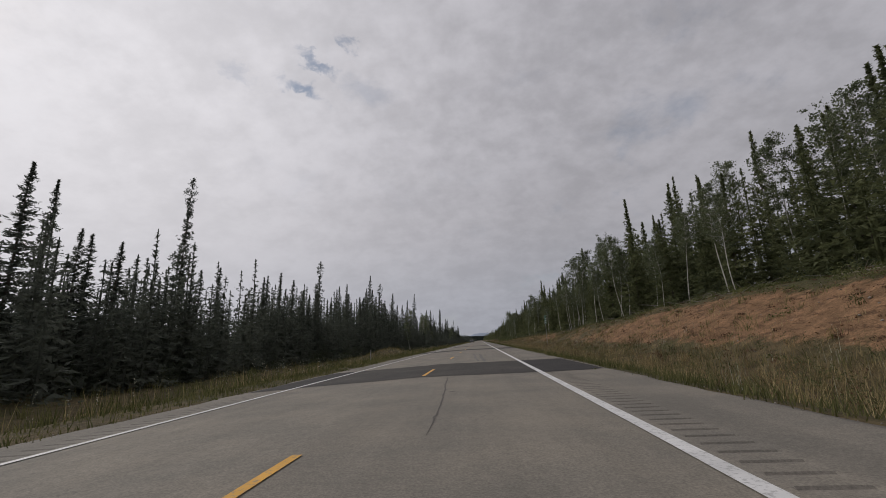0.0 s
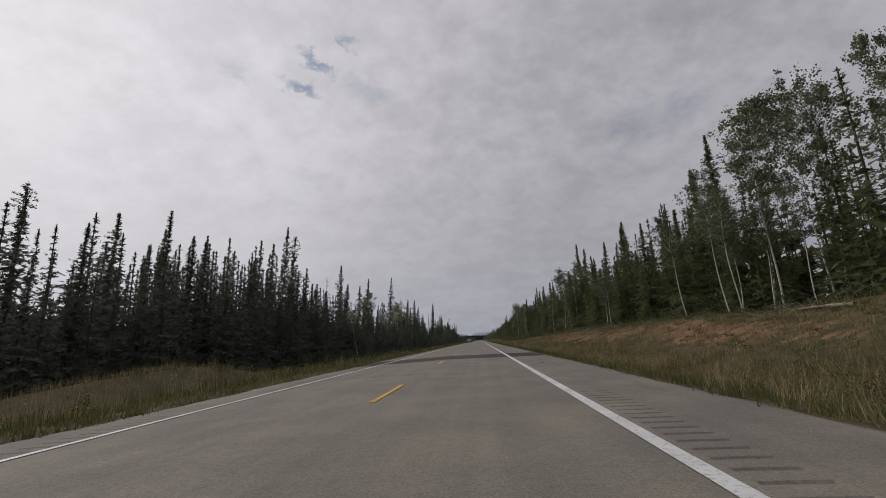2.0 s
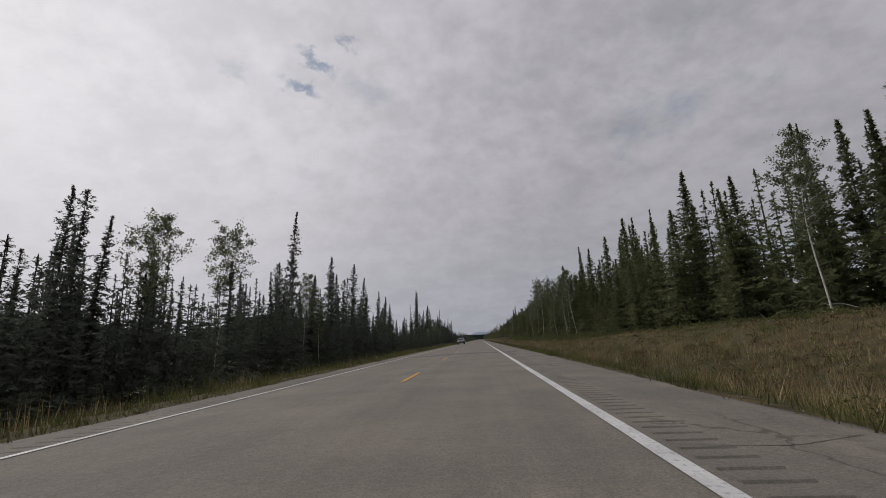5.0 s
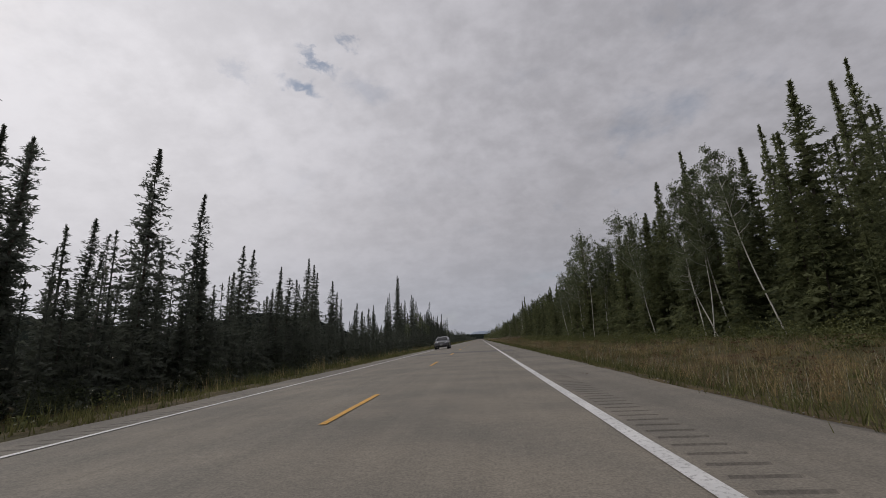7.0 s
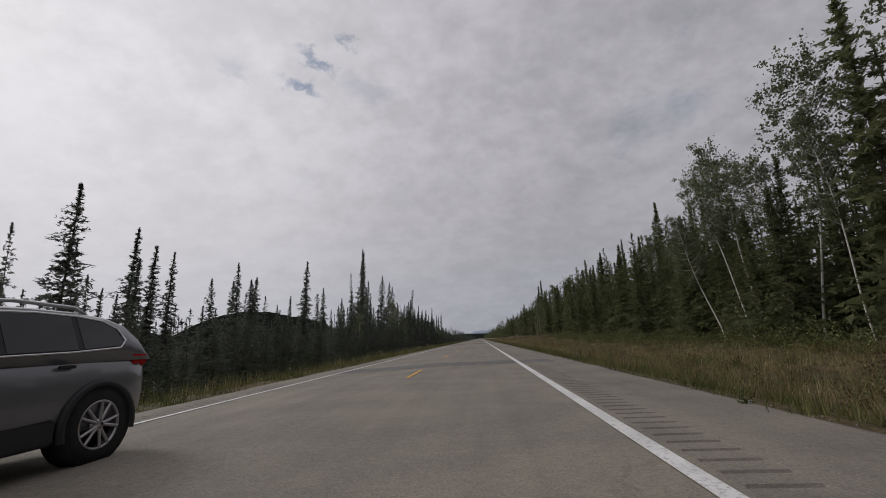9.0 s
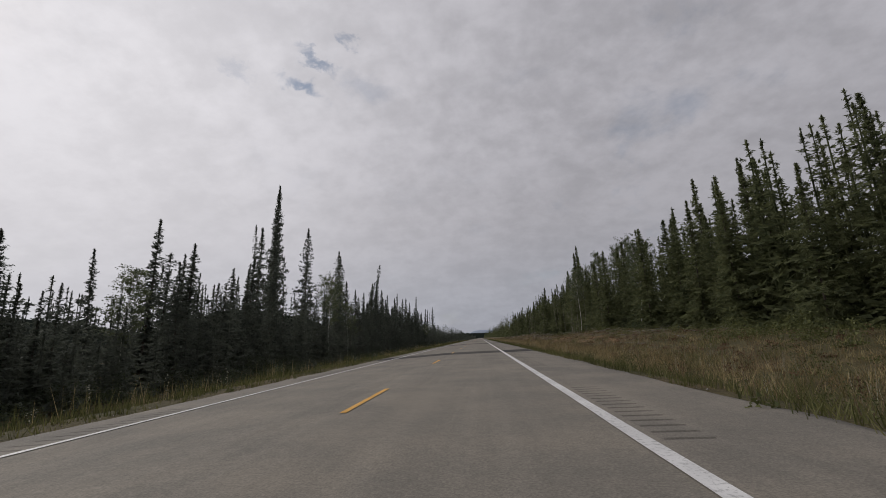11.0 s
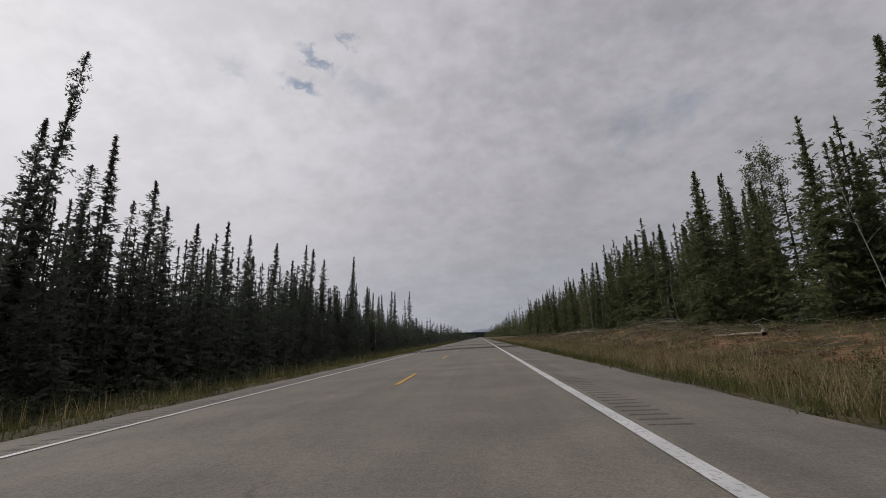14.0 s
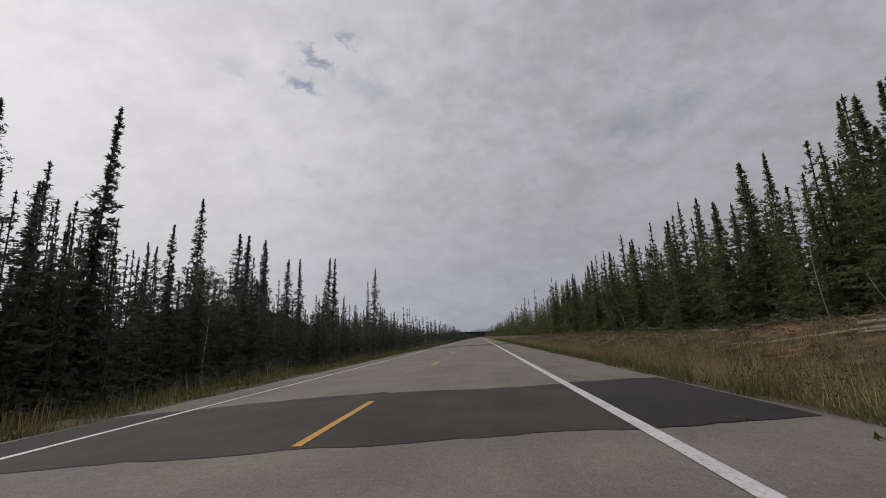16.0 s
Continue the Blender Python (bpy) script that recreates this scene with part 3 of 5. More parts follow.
firs = [tree_thing("white_spruce", *spruce_parts(rng, BASE_H, w, br, 17, b, False, g_, k_, 0.53, dr), BARK, NEEDLES, text, "tree", "white spruces along the road")
        for w, br, b, g_, k_, dr, text in (
            (2.40, 185, 0.02, 0.06, 0.74, 0.36, "dense green white spruce with a pointed crown"),
            (3.00, 200, 0.02, 0.08, 0.82, 0.30, "broad green white spruce branched down to the ground"),
            (1.95, 175, 0.03, 0.12, 0.66, 0.42, "slim green white spruce with drooping branches"),
            (2.60, 190, 0.02, 0.18, 0.80, 0.32, "green white spruce with an uneven open crown"))]
birches = [tree_thing("birch_tree", *birch_parts(rng, BASE_H, lv, ln, lo, ro), BIRCH_BARK, LEAVES, text, "tree", "birches at the wood edge")
           for ln, lv, lo, ro, text in ((0.02, 4900, 0.42, 0.9, "slender white-stemmed birch with a light leafy crown"), (0.09, 4700, 0.50, 1.0, "leaning white-stemmed birch bare below its leafy crown"),
                                        (-0.06, 4900, 0.45, 1.1, "white-stemmed birch leaning out of the wood"), (0.04, 4700, 0.55, 1.25, "tall bare-stemmed aspen with a rounded leafy crown"))]
lesser = [tree_thing("black_spruce", *spruce_parts(rng, BASE_H, w, 90, 10, 0.04, False, g_, 0.58, 0.52, 0.45), BARK, NEEDLES_DARK, text, "tree", "black spruces along the road")
          for w, g_, text in ((1.5, 0.15, "lesser dark black spruce crowded in the wood edge"), (1.2, 0.2, "slim lesser black spruce at the wood edge"), (1.8, 0.1, "bushy lesser black spruce at the wood edge"))]
lesser_green = [tree_thing("white_spruce", *spruce_parts(rng, BASE_H, w, 95, 10, 0.02, False, g_, 0.68, 0.68, 0.36), BARK, NEEDLES, text, "tree", "white spruces along the road")
                for w, g_, text in ((2.1, 0.1, "lesser green white spruce at the wood edge"), (2.6, 0.06, "bushy green white spruce at the wood edge"), (1.7, 0.1, "slim lesser green white spruce"))]
snag = tree_thing("dead_tree", snag_parts(rng, BASE_H), None, DEAD_WOOD, None, "bare grey dead tree with short broken twigs", "tree", "dead trees")
used = set()


def plant(models, x, y, top, lean=0.02, wide=1.0, towards=0.0):
    """Stand a tree with its top at that height."""
    z = float(ground_z(x, y)) - 0.05
    model = models[int(rng.integers(len(models)))]
    s = (top - z) / BASE_H
    m = pose(x, y, z, math.degrees(rng.normal(0, lean)), math.degrees(rng.normal(towards, lean))) @ pose(0, 0, 0, 0, 0, rng.uniform(0, 360))
    # slim and stout trees differ less in breadth than in height
    b = (s ** 0.75 if s < 1 else s ** 0.3) * wide * rng.uniform(0.9, 1.12)
    m = m @ Matrix.Diagonal((b, b, s, 1))
    if model.name in used:
        return copy_thing(model, m @ Matrix.Diagonal((*model.scale, 1)).inverted())
    used.add(model.name)
    model.matrix_basis = m
    return model


SLIM = [spruces[i] for i in (0, 1, 2, 4, 5, 5, 7)]
STOUT = [spruces[3], spruces[6], spruces[1]]
SLIM_GREEN = [firs[0], firs[2], firs[3]]
STOUT_GREEN = [firs[1], firs[3]]


def stand(models, lean, wide, places):
    for x, y, top in places:
        if x < 0:       # on the shaded side they lean a little to the open road
            x -= 0.04 * top
            plant(models, x, y, top, lean, wide, 0.04)
        else:
            plant(models, x, y, top, lean, wide)
        if models in (SLIM, STOUT, SLIM_GREEN, STOUT_GREEN):        # a lesser neighbour crowds in
            side = 1 if x > 0 else -1
            plant(lesser if x < 0 else lesser_green, x + side * rng.uniform(-0.5, 2.5), y + rng.uniform(1.0, 3.5) * rng.choice((-1, 1)), top * rng.uniform(0.66, 0.88), 0.02)


# black spruces that stand out on the left, stretch by stretch: x, y, height of the top
stand(SLIM, 0.012, 1.28, [(-24, 21, 12.6), (-25, 25.6, 9.7), (-24.5, 26.3, 9.4), (-24.5, 28.3, 9.4), (-24.5, 32, 8.4), (-35.2, 32.5, 16.9), (-24.5, 37.7, 8.8), (-24.5, 40.6, 9.5), (-24.5, 49.9, 9.9), (-21.8, 49.9, 8.3), (-23.4, 55.4, 10.3), (-21.9, 55.4, 7.9), (-22.9, 57.7, 9.1), (-23, 59.8, 8.7), (-27.6, 60.7, 12.3), (-23.6, 61.6, 8.1), (-28.5, 70.2, 10.7), (-38, 76.6, 15), (-29.7, 80.7, 13.5), (-23.8, 82.1, 11.3), (-22.6, 89, 11.1), (-27, 91.5, 14.6), (-24.5, 93.7, 11.8), (-32.1, 94.9, 12.2), (-30.8, 95.6, 14.1), (-22.9, 99.1, 10.9), (-34.4, 108.1, 16.6), (-27.3, 109, 15.8)])
stand(SLIM, 0.012, 1.28, [(-26.2, 109.9, 15.5), (-33.9, 112.8, 15), (-24.5, 113.1, 12), (-24.1, 113.5, 12.1), (-25.3, 114.5, 17.6), (-24.5, 118.1, 13.2), (-24.5, 120, 11), (-29.6, 121.4, 21.4), (-24.4, 122.2, 10.1), (-23, 122.2, 10), (-24.2, 125.1, 10.1), (-24.5, 134.5, 9.7), (-24.5, 136.8, 9.5), (-26, 143.2, 14.1), (-27.5, 146.7, 13.1), (-24.3, 153.6, 16.6), (-24.6, 164.2, 11.1), (-22.1, 196.8, 9), (-24.5, 203.3, 12), (-23, 210.9, 13.7), (-22, 211.2, 12.7), (-25, 213.7, 14.6), (-26.1, 219.5, 11.1), (-24.5, 224.9, 9.2), (-22.1, 227, 10.8), (-24.9, 230.7, 8.7), (-27.3, 234.3, 11.3), (-24.5, 235.3, 9.3)])
stand(SLIM, 0.012, 1.28, [(-25.4, 238.6, 13.1), (-21.8, 238.8, 7.8), (-22.2, 241.2, 9.2), (-26.3, 241.8, 13.4), (-22.2, 244.1, 9.8), (-23.8, 247, 7.9), (-22.6, 247.1, 7.4), (-23.8, 250.6, 10.6), (-24.5, 253.5, 8.1), (-23.2, 254.4, 7.5), (-24.5, 254.7, 7.7), (-25, 259.4, 14.5), (-22.2, 261.2, 7.7), (-26.6, 264.1, 13.8), (-24.1, 264.8, 8), (-22.9, 265.3, 5.7), (-34.9, 267.4, 16.1), (-22.7, 275, 7.9), (-22.7, 276.5, 9.2), (-28.9, 281.7, 12.3), (-29.6, 287.6, 11.4), (-26, 292.8, 8.8), (-25.6, 297, 9.8), (-22.6, 305.2, 13.1), (-24, 316.5, 10.6), (-24.5, 333.6, 12.1), (-24.5, 335.4, 9.5), (-24.6, 336.4, 7.5)])
stand(SLIM, 0.012, 1.28, [(-24.9, 337.9, 9.9), (-24.5, 338.2, 11), (-24.5, 342.2, 7.7), (-24.6, 343.7, 7.9), (-22.4, 344.3, 9.3), (-24.5, 344.9, 9.7), (-24.5, 349, 11.6), (-23.2, 351.8, 9.7), (-26.4, 353.8, 16.9), (-29.4, 364.2, 16.8), (-31.6, 368.2, 28.1), (-31.7, 371, 29.5), (-26.4, 384.8, 12.9), (-24.6, 385.4, 13.6), (-22, 388, 11.4), (-24.5, 393.9, 11), (-24.5, 398.3, 9.5), (-26, 410.1, 14.7), (-24.6, 411, 17.1), (-24.5, 416.4, 13.3), (-25.1, 423.7, 11.7), (-25.2, 426.7, 14.8), (-28.6, 429.2, 12.1), (-25.4, 438.1, 15), (-24.7, 440, 11.4), (-22, 440, 9.7), (-25, 443.8, 12.8), (-24.5, 443.9, 10.3), (-33.3, 444.5, 18.3)])
stand(SLIM, 0.012, 1.28, [(-24.5, 482.5, 13.6), (-24.5, 484.5, 13.8), (-24.5, 488.5, 13.2), (-24.5, 495, 13), (-24.5, 499.5, 13.8), (-24.5, 511, 16.2), (-23.2, 444.8, 15.4), (-27.1, 447.1, 14.2), (-22.3, 448.3, 10.7), (-27.3, 452.5, 18.1), (-29.1, 452.5, 13.2), (-22.2, 454.2, 9.9), (-23.8, 455.8, 10.7), (-30.4, 460, 14.3), (-25, 460.7, 11.7), (-22.1, 462.7, 17.5), (-25, 472.9, 12.1), (-26.9, 479.2, 17), (-27.2, 493.2, 15.6), (-31, 495.3, 16.9), (-23.4, 511.3, 15.9), (-24.5, 545.5, 19.8)])
# clubbed ones
stand([spruces[0], spruces[4]], 0.008, 1.0, [(-27.3, 39, 19), (-24.9, 69.4, 15.5)])
# broad ones
stand(STOUT, 0.012, 1.32, [(-34.8, 92.8, 12.3), (-31.1, 137, 12.4), (-27.4, 143.1, 18.2), (-25.7, 151.8, 14.8), (-29.8, 206.7, 25), (-26.5, 208.9, 13.4), (-24.3, 209.8, 16.9), (-23.4, 222.1, 17.6), (-22.8, 226.6, 15.3), (-28.4, 265.6, 17), (-26.6, 273.5, 13.7), (-31.2, 347.7, 12.2), (-25.6, 368.1, 20.4), (-27, 389.1, 19.7), (-24.5, 392.3, 12.6), (-29.2, 393, 21.9), (-24.5, 405.2, 15.7), (-24, 414.4, 14.9), (-24.5, 420.1, 12.9), (-26.9, 459.2, 16.6)])
# white spruces on the right
stand(SLIM_GREEN, 0.012, 1.14, [(28, 26.1, 17.5), (24.5, 28.7, 14.7), (29, 30.8, 17.2), (23.6, 50.5, 13.9), (23.2, 55.6, 12.8), (41.6, 58.2, 28.4), (32.6, 64.1, 23.7), (21.8, 64.3, 13), (35, 68.1, 26.1), (29.5, 73.6, 24.5), (33.7, 78.6, 21.3), (31.3, 79.9, 19.1), (38.2, 84.6, 24.4), (26.6, 97.1, 20.9), (26.4, 100.5, 18.6), (25.1, 103.1, 14.7), (27, 103.9, 15), (23.4, 111.6, 11.8), (24.5, 114.2, 11.9), (29.7, 117.1, 17.2), (24.5, 118.1, 10.3), (24.6, 119.6, 12), (26, 127.6, 13), (24.5, 132.4, 12.9), (34.1, 134.1, 16.9), (24.5, 135.1, 14.8), (23.5, 138.9, 17.9), (32.9, 142, 16)])
stand(SLIM_GREEN, 0.012, 1.14, [(24.2, 144.9, 20.2), (23.2, 178.5, 16.6), (24.5, 201.5, 14.7), (24.5, 205.3, 12.7), (24.5, 209, 17.3), (29.6, 209.3, 20.5), (24.1, 219.5, 17.4), (34.8, 221.6, 19.6), (24.5, 225.4, 15.3), (21.7, 228.1, 10.1), (24, 232, 14.1), (23.4, 232.3, 14), (43.8, 236.5, 29.4), (22.8, 238.2, 17.3), (28.6, 241.7, 22.5), (22.8, 242.4, 15), (23.8, 242.6, 14.1), (22.9, 243.6, 14.8), (24.5, 251.3, 16.6), (45.3, 251.6, 29.8), (24.5, 253.8, 15), (23.4, 254.5, 13), (24.5, 255, 13.4), (24.5, 257.5, 12), (24.2, 261.5, 13.8), (21.2, 266.3, 18.2), (38.1, 273, 22.3), (28.7, 307.4, 19.4)])
stand(SLIM_GREEN, 0.012, 1.14, [(24.5, 312.7, 14.4), (22.2, 335.7, 11.1), (24.5, 335.9, 14.2), (24.5, 340.4, 10.9), (24.5, 342.3, 11.7), (23, 346.3, 12.5), (24.5, 351, 13.7), (29.5, 352.9, 19.2), (32.1, 357.7, 17.2), (43.6, 365.8, 26.7), (24.5, 365.8, 14.3), (24.5, 368.5, 14.2), (23.5, 383.6, 12.1), (23.8, 386.7, 13.2), (44.6, 390.9, 25.6), (24.3, 399, 14.4), (26.9, 405.1, 17.2), (24.5, 408.6, 11.4), (24.5, 417.8, 12.5), (27.1, 424.8, 13.8), (24.5, 425.9, 14.1), (24.5, 427.6, 11.7), (24.5, 429.1, 11.7), (24.5, 438, 12.1), (26, 438.1, 13.6), (31.8, 443.9, 15.5), (24.5, 444.7, 13.8), (24.5, 446.4, 13.5)])
stand(SLIM_GREEN, 0.012, 1.14, [(42, 446.6, 20.8), (24.5, 448.4, 12.1), (24.5, 451.4, 11.9), (29.8, 452.5, 15.9), (45, 455.8, 26.4), (24.5, 456.2, 14.1), (24.5, 462.2, 13.7), (24.5, 473.1, 14.3), (38.6, 474.7, 21.6), (41.9, 483.1, 24.3), (24.5, 488, 13.4), (40.7, 493.2, 23.2), (44.9, 519.4, 25.5), (24.5, 524.6, 14.1), (34.5, 527.6, 19.2)])
stand(STOUT_GREEN, 0.012, 1.10, [(40.6, 70.4, 26.5), (41.9, 72.7, 27.9), (32.4, 121.3, 19.9), (25.6, 122.1, 17.8), (28, 127.1, 20), (28.4, 141.3, 19.6), (24.5, 199.8, 18), (32.5, 225.1, 20.9), (22.3, 388.6, 17.4), (24.4, 392.7, 19.7), (24.5, 405.2, 16.1)])
# birches
stand(birches, 0.04, 0.9, [(-22, 143.5, 12), (-20.1, 163.2, 10.2), (-21.5, 174.2, 11.9), (-22, 194.6, 11.1), (-22, 368.9, 9.8), (-24.5, 374.3, 12.4)])
stand(birches, 0.04, 0.9, [(26, 25.3, 15.4), (27, 29.5, 15.1), (24.5, 30.4, 14.3), (21.6, 48.4, 10.7), (32, 49, 21), (20.1, 53, 10.8), (24, 63.1, 13.4), (28.6, 80.3, 18.8), (21.2, 83, 15.6), (26.2, 84.6, 17.6), (22.8, 86.3, 17.5), (20.5, 87.6, 12.9), (28.7, 88.4, 20.3), (22.7, 147.6, 16.1), (20.8, 149.9, 15.5), (22, 225, 12.5), (22, 227.3, 14), (21.9, 244.1, 14.6), (22, 259.8, 14.1), (23, 262.5, 14.8), (20.6, 262.7, 16.5), (28.4, 263.9, 16.2), (20.8, 271.5, 15.7), (22, 280.8, 16), (22, 355.5, 11.6), (20.9, 382.5, 12.8), (33.8, 382.8, 18.5), (30.9, 386.5, 18.8)])
stand(birches, 0.04, 0.9, [(28.3, 390.7, 17.2), (35.8, 408.1, 20.6), (35.4, 432.8, 20)])
# dead trees
stand([snag], 0.03, 1.0, [(-25.7, 129.4, 13.7), (-24, 218.6, 9.4), (-36.8, 382.4, 13.3)])

# a few that have half fallen towards the road
for x, y, top, tilt in ((-26.0, 394.9, 14.5, 17), (-23.8, 216.6, 8.8, 11), (-25.6, 405.7, 20.4, 8)):
    z = float(ground_z(x, y)) - 0.05
    s = (top - z) / BASE_H / math.cos(math.radians(tilt))
    copy_thing(spruces[0], pose(x, y, z, 0, tilt, 0) @ Matrix.Diagonal((s ** 0.5 * 0.8, s ** 0.5 * 0.8, s, 1)) @ Matrix.Diagonal((*spruces[0].scale, 1)).inverted())


def stem_parts(h, twigs):
    """Slim dead birch pole with a few broken twigs."""
    zs = np.linspace(0, h, 12)
    ph = rng.uniform(0, 6)
    stem = np.stack([0.16 * np.sin(zs * 0.45 + ph), 0.13 * np.sin(zs * 0.6 + 2 * ph), zs], -1)
    stem -= stem[0]
    pieces_ = [tube(stem, 0.0041 * h * (1 - 0.75 * zs / h), 6)]
    for _ in range(twigs):
        f = rng.uniform(0.4, 1.0)
        p0 = np.array([np.interp(f * h, zs, stem[:, i]) for i in range(3)])
        a, ln = rng.uniform(0, 6.28), rng.uniform(0.3, 1.3)
        tip = p0 + np.array([np.cos(a), np.sin(a), rng.uniform(0.2, 1.0)]) * ln
        pieces_.append(tube([p0, (p0 + tip) / 2 + np.array([0, 0, 0.06]), tip], [0.0018 * h, 0.0012 * h, 0.0005 * h], 4))
    return merged(pieces_)


poles = [tree_thing("dead_birch", stem_parts(9.0, n), None, STEM_BARK, None, text, "tree", "pale dead stems before the spruces")
         for n, text in ((16, "slim pale dead birch pole with broken twigs"), (7, "bare pale dead birch stem without a crown"), (11, "thin leaning dead birch with a few twigs"))]


def stand_poles(places):
    """Dead stems: x, y, how far the top leans along the road, height of the top."""
    for x, y, lean_, top in places:
        x += rng.uniform(0.5, 1.5)
        z = float(ground_z(x, y)) - 0.05
        m = pose(x, y, z, -math.degrees(math.atan2(lean_, top - z)), rng.uniform(-2, 2), 0) @ pose(0, 0, 0, 0, 0, rng.uniform(0, 360)) @ Matrix.Diagonal((0.9, 0.9, math.hypot(lean_, top - z) / 9.0, 1))
        model = poles[int(rng.integers(3))]
        if model.name in used:
            copy_thing(model, m @ Matrix.Diagonal((*model.scale, 1)).inverted())
        else:
            used.add(model.name)
            model.matrix_basis = m


stand_poles([(19.6, 378, 1.3, 9.4), (19.5, 368, 0.3, 9.0), (19.6, 364, 0.4, 8.2), (20.2, 391, 0.2, 6.0), (19.8, 402, 1.0, 9.6), (19.6, 404, 0.8, 9.2), (19.6, 392.8, 0.1, 7.2), (19.8, 391.4, 1.0, 5.0),
            (19.6, 389, 1.9, 5.6), (19.4, 382.8, 0.2, 4.0), (19.6, 382.2, 0.4, 8.4), (19.8, 400, 1.0, 7.0), (19.9, 428, 0.9, 9.0), (19.8, 387, 0.6, 7.4)])
stand_poles([(19.6, 438.5, 1.2, 9.0), (19.6, 426.4, 0.6, 8.8), (19.6, 425.8, 0.1, 4.4), (19.9, 428.4, 1.8, 6.6), (19.7, 425, -0.1, 7.6), (19.8, 500, 2.8, 6.4), (19.8, 455.5, 1.2, 9.3),
            (19.6, 518, 3.4, 5.5), (19.6, 497, 2.9, 5.8), (19.8, 494, 4.0, 6.4), (19.8, 481, -0.2, 7.0), (19.6, 462.6, 0.6, 8.6), (19.5, 459, 0.4, 3.4), (19.8, 458, 0.1, 8.0), (19.6, 454, 0.2, 8.6),
            (19.4, 455, 0.0, 2.8), (19.8, 450.2, 0.2, 8.2)])


def left_mass(y):
    """Usual height of the crowded lesser trees on the left."""
    rise = smoothstep(85, 95, y) * (1 - smoothstep(118, 132, y)) + smoothstep(395, 410, y) * (1 - smoothstep(460, 480, y))
    return 10.6 - 3.6 * smoothstep(215, 255, y) + 3.4 * smoothstep(315, 350, y) + 2.0 * rise


def right_mass(y):
    return 11.4 + 1.2 * smoothstep(60, 120, y) + 1.2 * smoothstep(190, 250, y) * (1 - smoothstep(320, 350, y))


# front rows, each tree a thing of its own
for side, models, count in ((-1, spruces, 34), (1, firs, 60)):
    for k in range(count):
        y = 8 + (LENGTH - 10) * (k + rng.uniform(0.1, 0.9)) / count
        x = side * rng.uniform(19.5, 24.0) if side < 0 else rng.uniform(20.3, 22.6)
        mass = float(left_mass(y) if side < 0 else right_mass(y))
        plant(models, x, y, float(ground_z(x, y)) + mass * rng.uniform(0.6, 1.0), 0.02)
for k in range(14):
    y = rng.uniform(22, 100)
    x = rng.uniform(18.8, 20.8)
    plant(birches, x, y, float(ground_z(x, y)) + rng.uniform(6.5, 9.5), 0.05, 0.8)
for k in range(18):     # dense trees close behind the low verge
    y, x = 203 + 118 * (k + rng.uniform(0, 1)) / 18, rng.uniform(21.2, 23.0)
    plant(firs, x, y, float(ground_z(x, y)) + rng.uniform(5.0, 9.5), 0.02)
for k in range(18):
    y, x = 258 + 52 * (k + rng.uniform(0, 1)) / 18, rng.uniform(20.5, 24.5)
    plant(firs if k % 3 else birches, x, y, rng.uniform(9.5, 13.0), 0.03)
# birches whose white stems lean out before the spruces: y, how far they lean along the road, height of the top
for y, lean_, top in ((236.8, 1.8, 9.6), (227.9, 0.9, 13.0), (227.0, -0.3, 11.2), (279.0, 4.4, 10.2), (276.4, 4.0, 12.4), (273.3, 0.4, 11.4), (267.9, 0.4, 11.8), (141.2, 3.6, 13.4), (138.2, -0.4, 11.8), (160.0, 0.5, 11.4), (118.2, 0.6, 9.2), (115.8, 0.4, 8.8), (226.6, 3.8, 7.8), (218.9, 3.4, 13.6)):
    x = rng.uniform(19.7, 20.7)
    z = float(ground_z(x, y)) - 0.05
    h = math.hypot(top - z, lean_)
    model = birches[int(rng.integers(4))]
    m = pose(x, y, z, -math.degrees(math.atan2(lean_, top - z)), rng.uniform(-3, 3), 0) @ pose(0, 0, 0, 0, 0, rng.uniform(0, 360)) @ Matrix.Diagonal((0.66, 0.66, h / BASE_H, 1))
    copy_thing(model, m @ Matrix.Diagonal((*model.scale, 1)).inverted())
for k in range(34):     # taller ones along the stretches between
    y = rng.uniform(140, 196) if k < 20 else rng.uniform(285, 335)
    x = rng.uniform(-25, -21)
    plant(spruces, x, y, rng.uniform(7.0, 12.5) - (2.5 if k > 19 else 0), 0.02)
    if k % 2:
        x = rng.uniform(22, 25)
        plant(firs, x, y, rng.uniform(10.0, 15.5), 0.02)
for y, top in ((128, 7.0), (196, 6.0), (327, 6.5), (372, 7.5), (376, 5.5), (470, 7.0)):
    plant(birches, rng.uniform(-21.0, -18.0), y, top, 0.05)


def wood(name, side, models, y0, y1, x0, x1, count, mass, mat, label, spread=(0.6, 1.2)):
    """Crowded trees behind, as one mesh."""
    vs, fs, k = [], [], 0
    x = side * (x0 + (x1 - x0) * rng.uniform(0, 1, count) ** 1.6)
    y = rng.uniform(y0, y1, count)
    z = ground_z(x, y) - 0.1
    hh = mass(y) * rng.uniform(*spread, count)
    for i in range(count):
        v, f = models[i % len(models)]
        s = hh[i] / BASE_H
        b = s ** 0.7 * rng.uniform(0.9, 1.25)
        a = rng.uniform(0, 6.28)
        c, d = np.cos(a) * b, np.sin(a) * b
        vs.append(np.stack([x[i] + c * v[:, 0] - d * v[:, 1], y[i] + d * v[:, 0] + c * v[:, 1], z[i] + s * v[:, 2]], -1))
        fs.append(f + k)
        k += len(v)
    me = mesh_of(name, np.concatenate(vs), np.concatenate(fs), mat)
    tagged(new(name, me), label, "forest", kind="stuff")


def fill_mass(y):
    return 7.6 - 1.9 * smoothstep(225, 255, y) * (1 - smoothstep(325, 350, y))


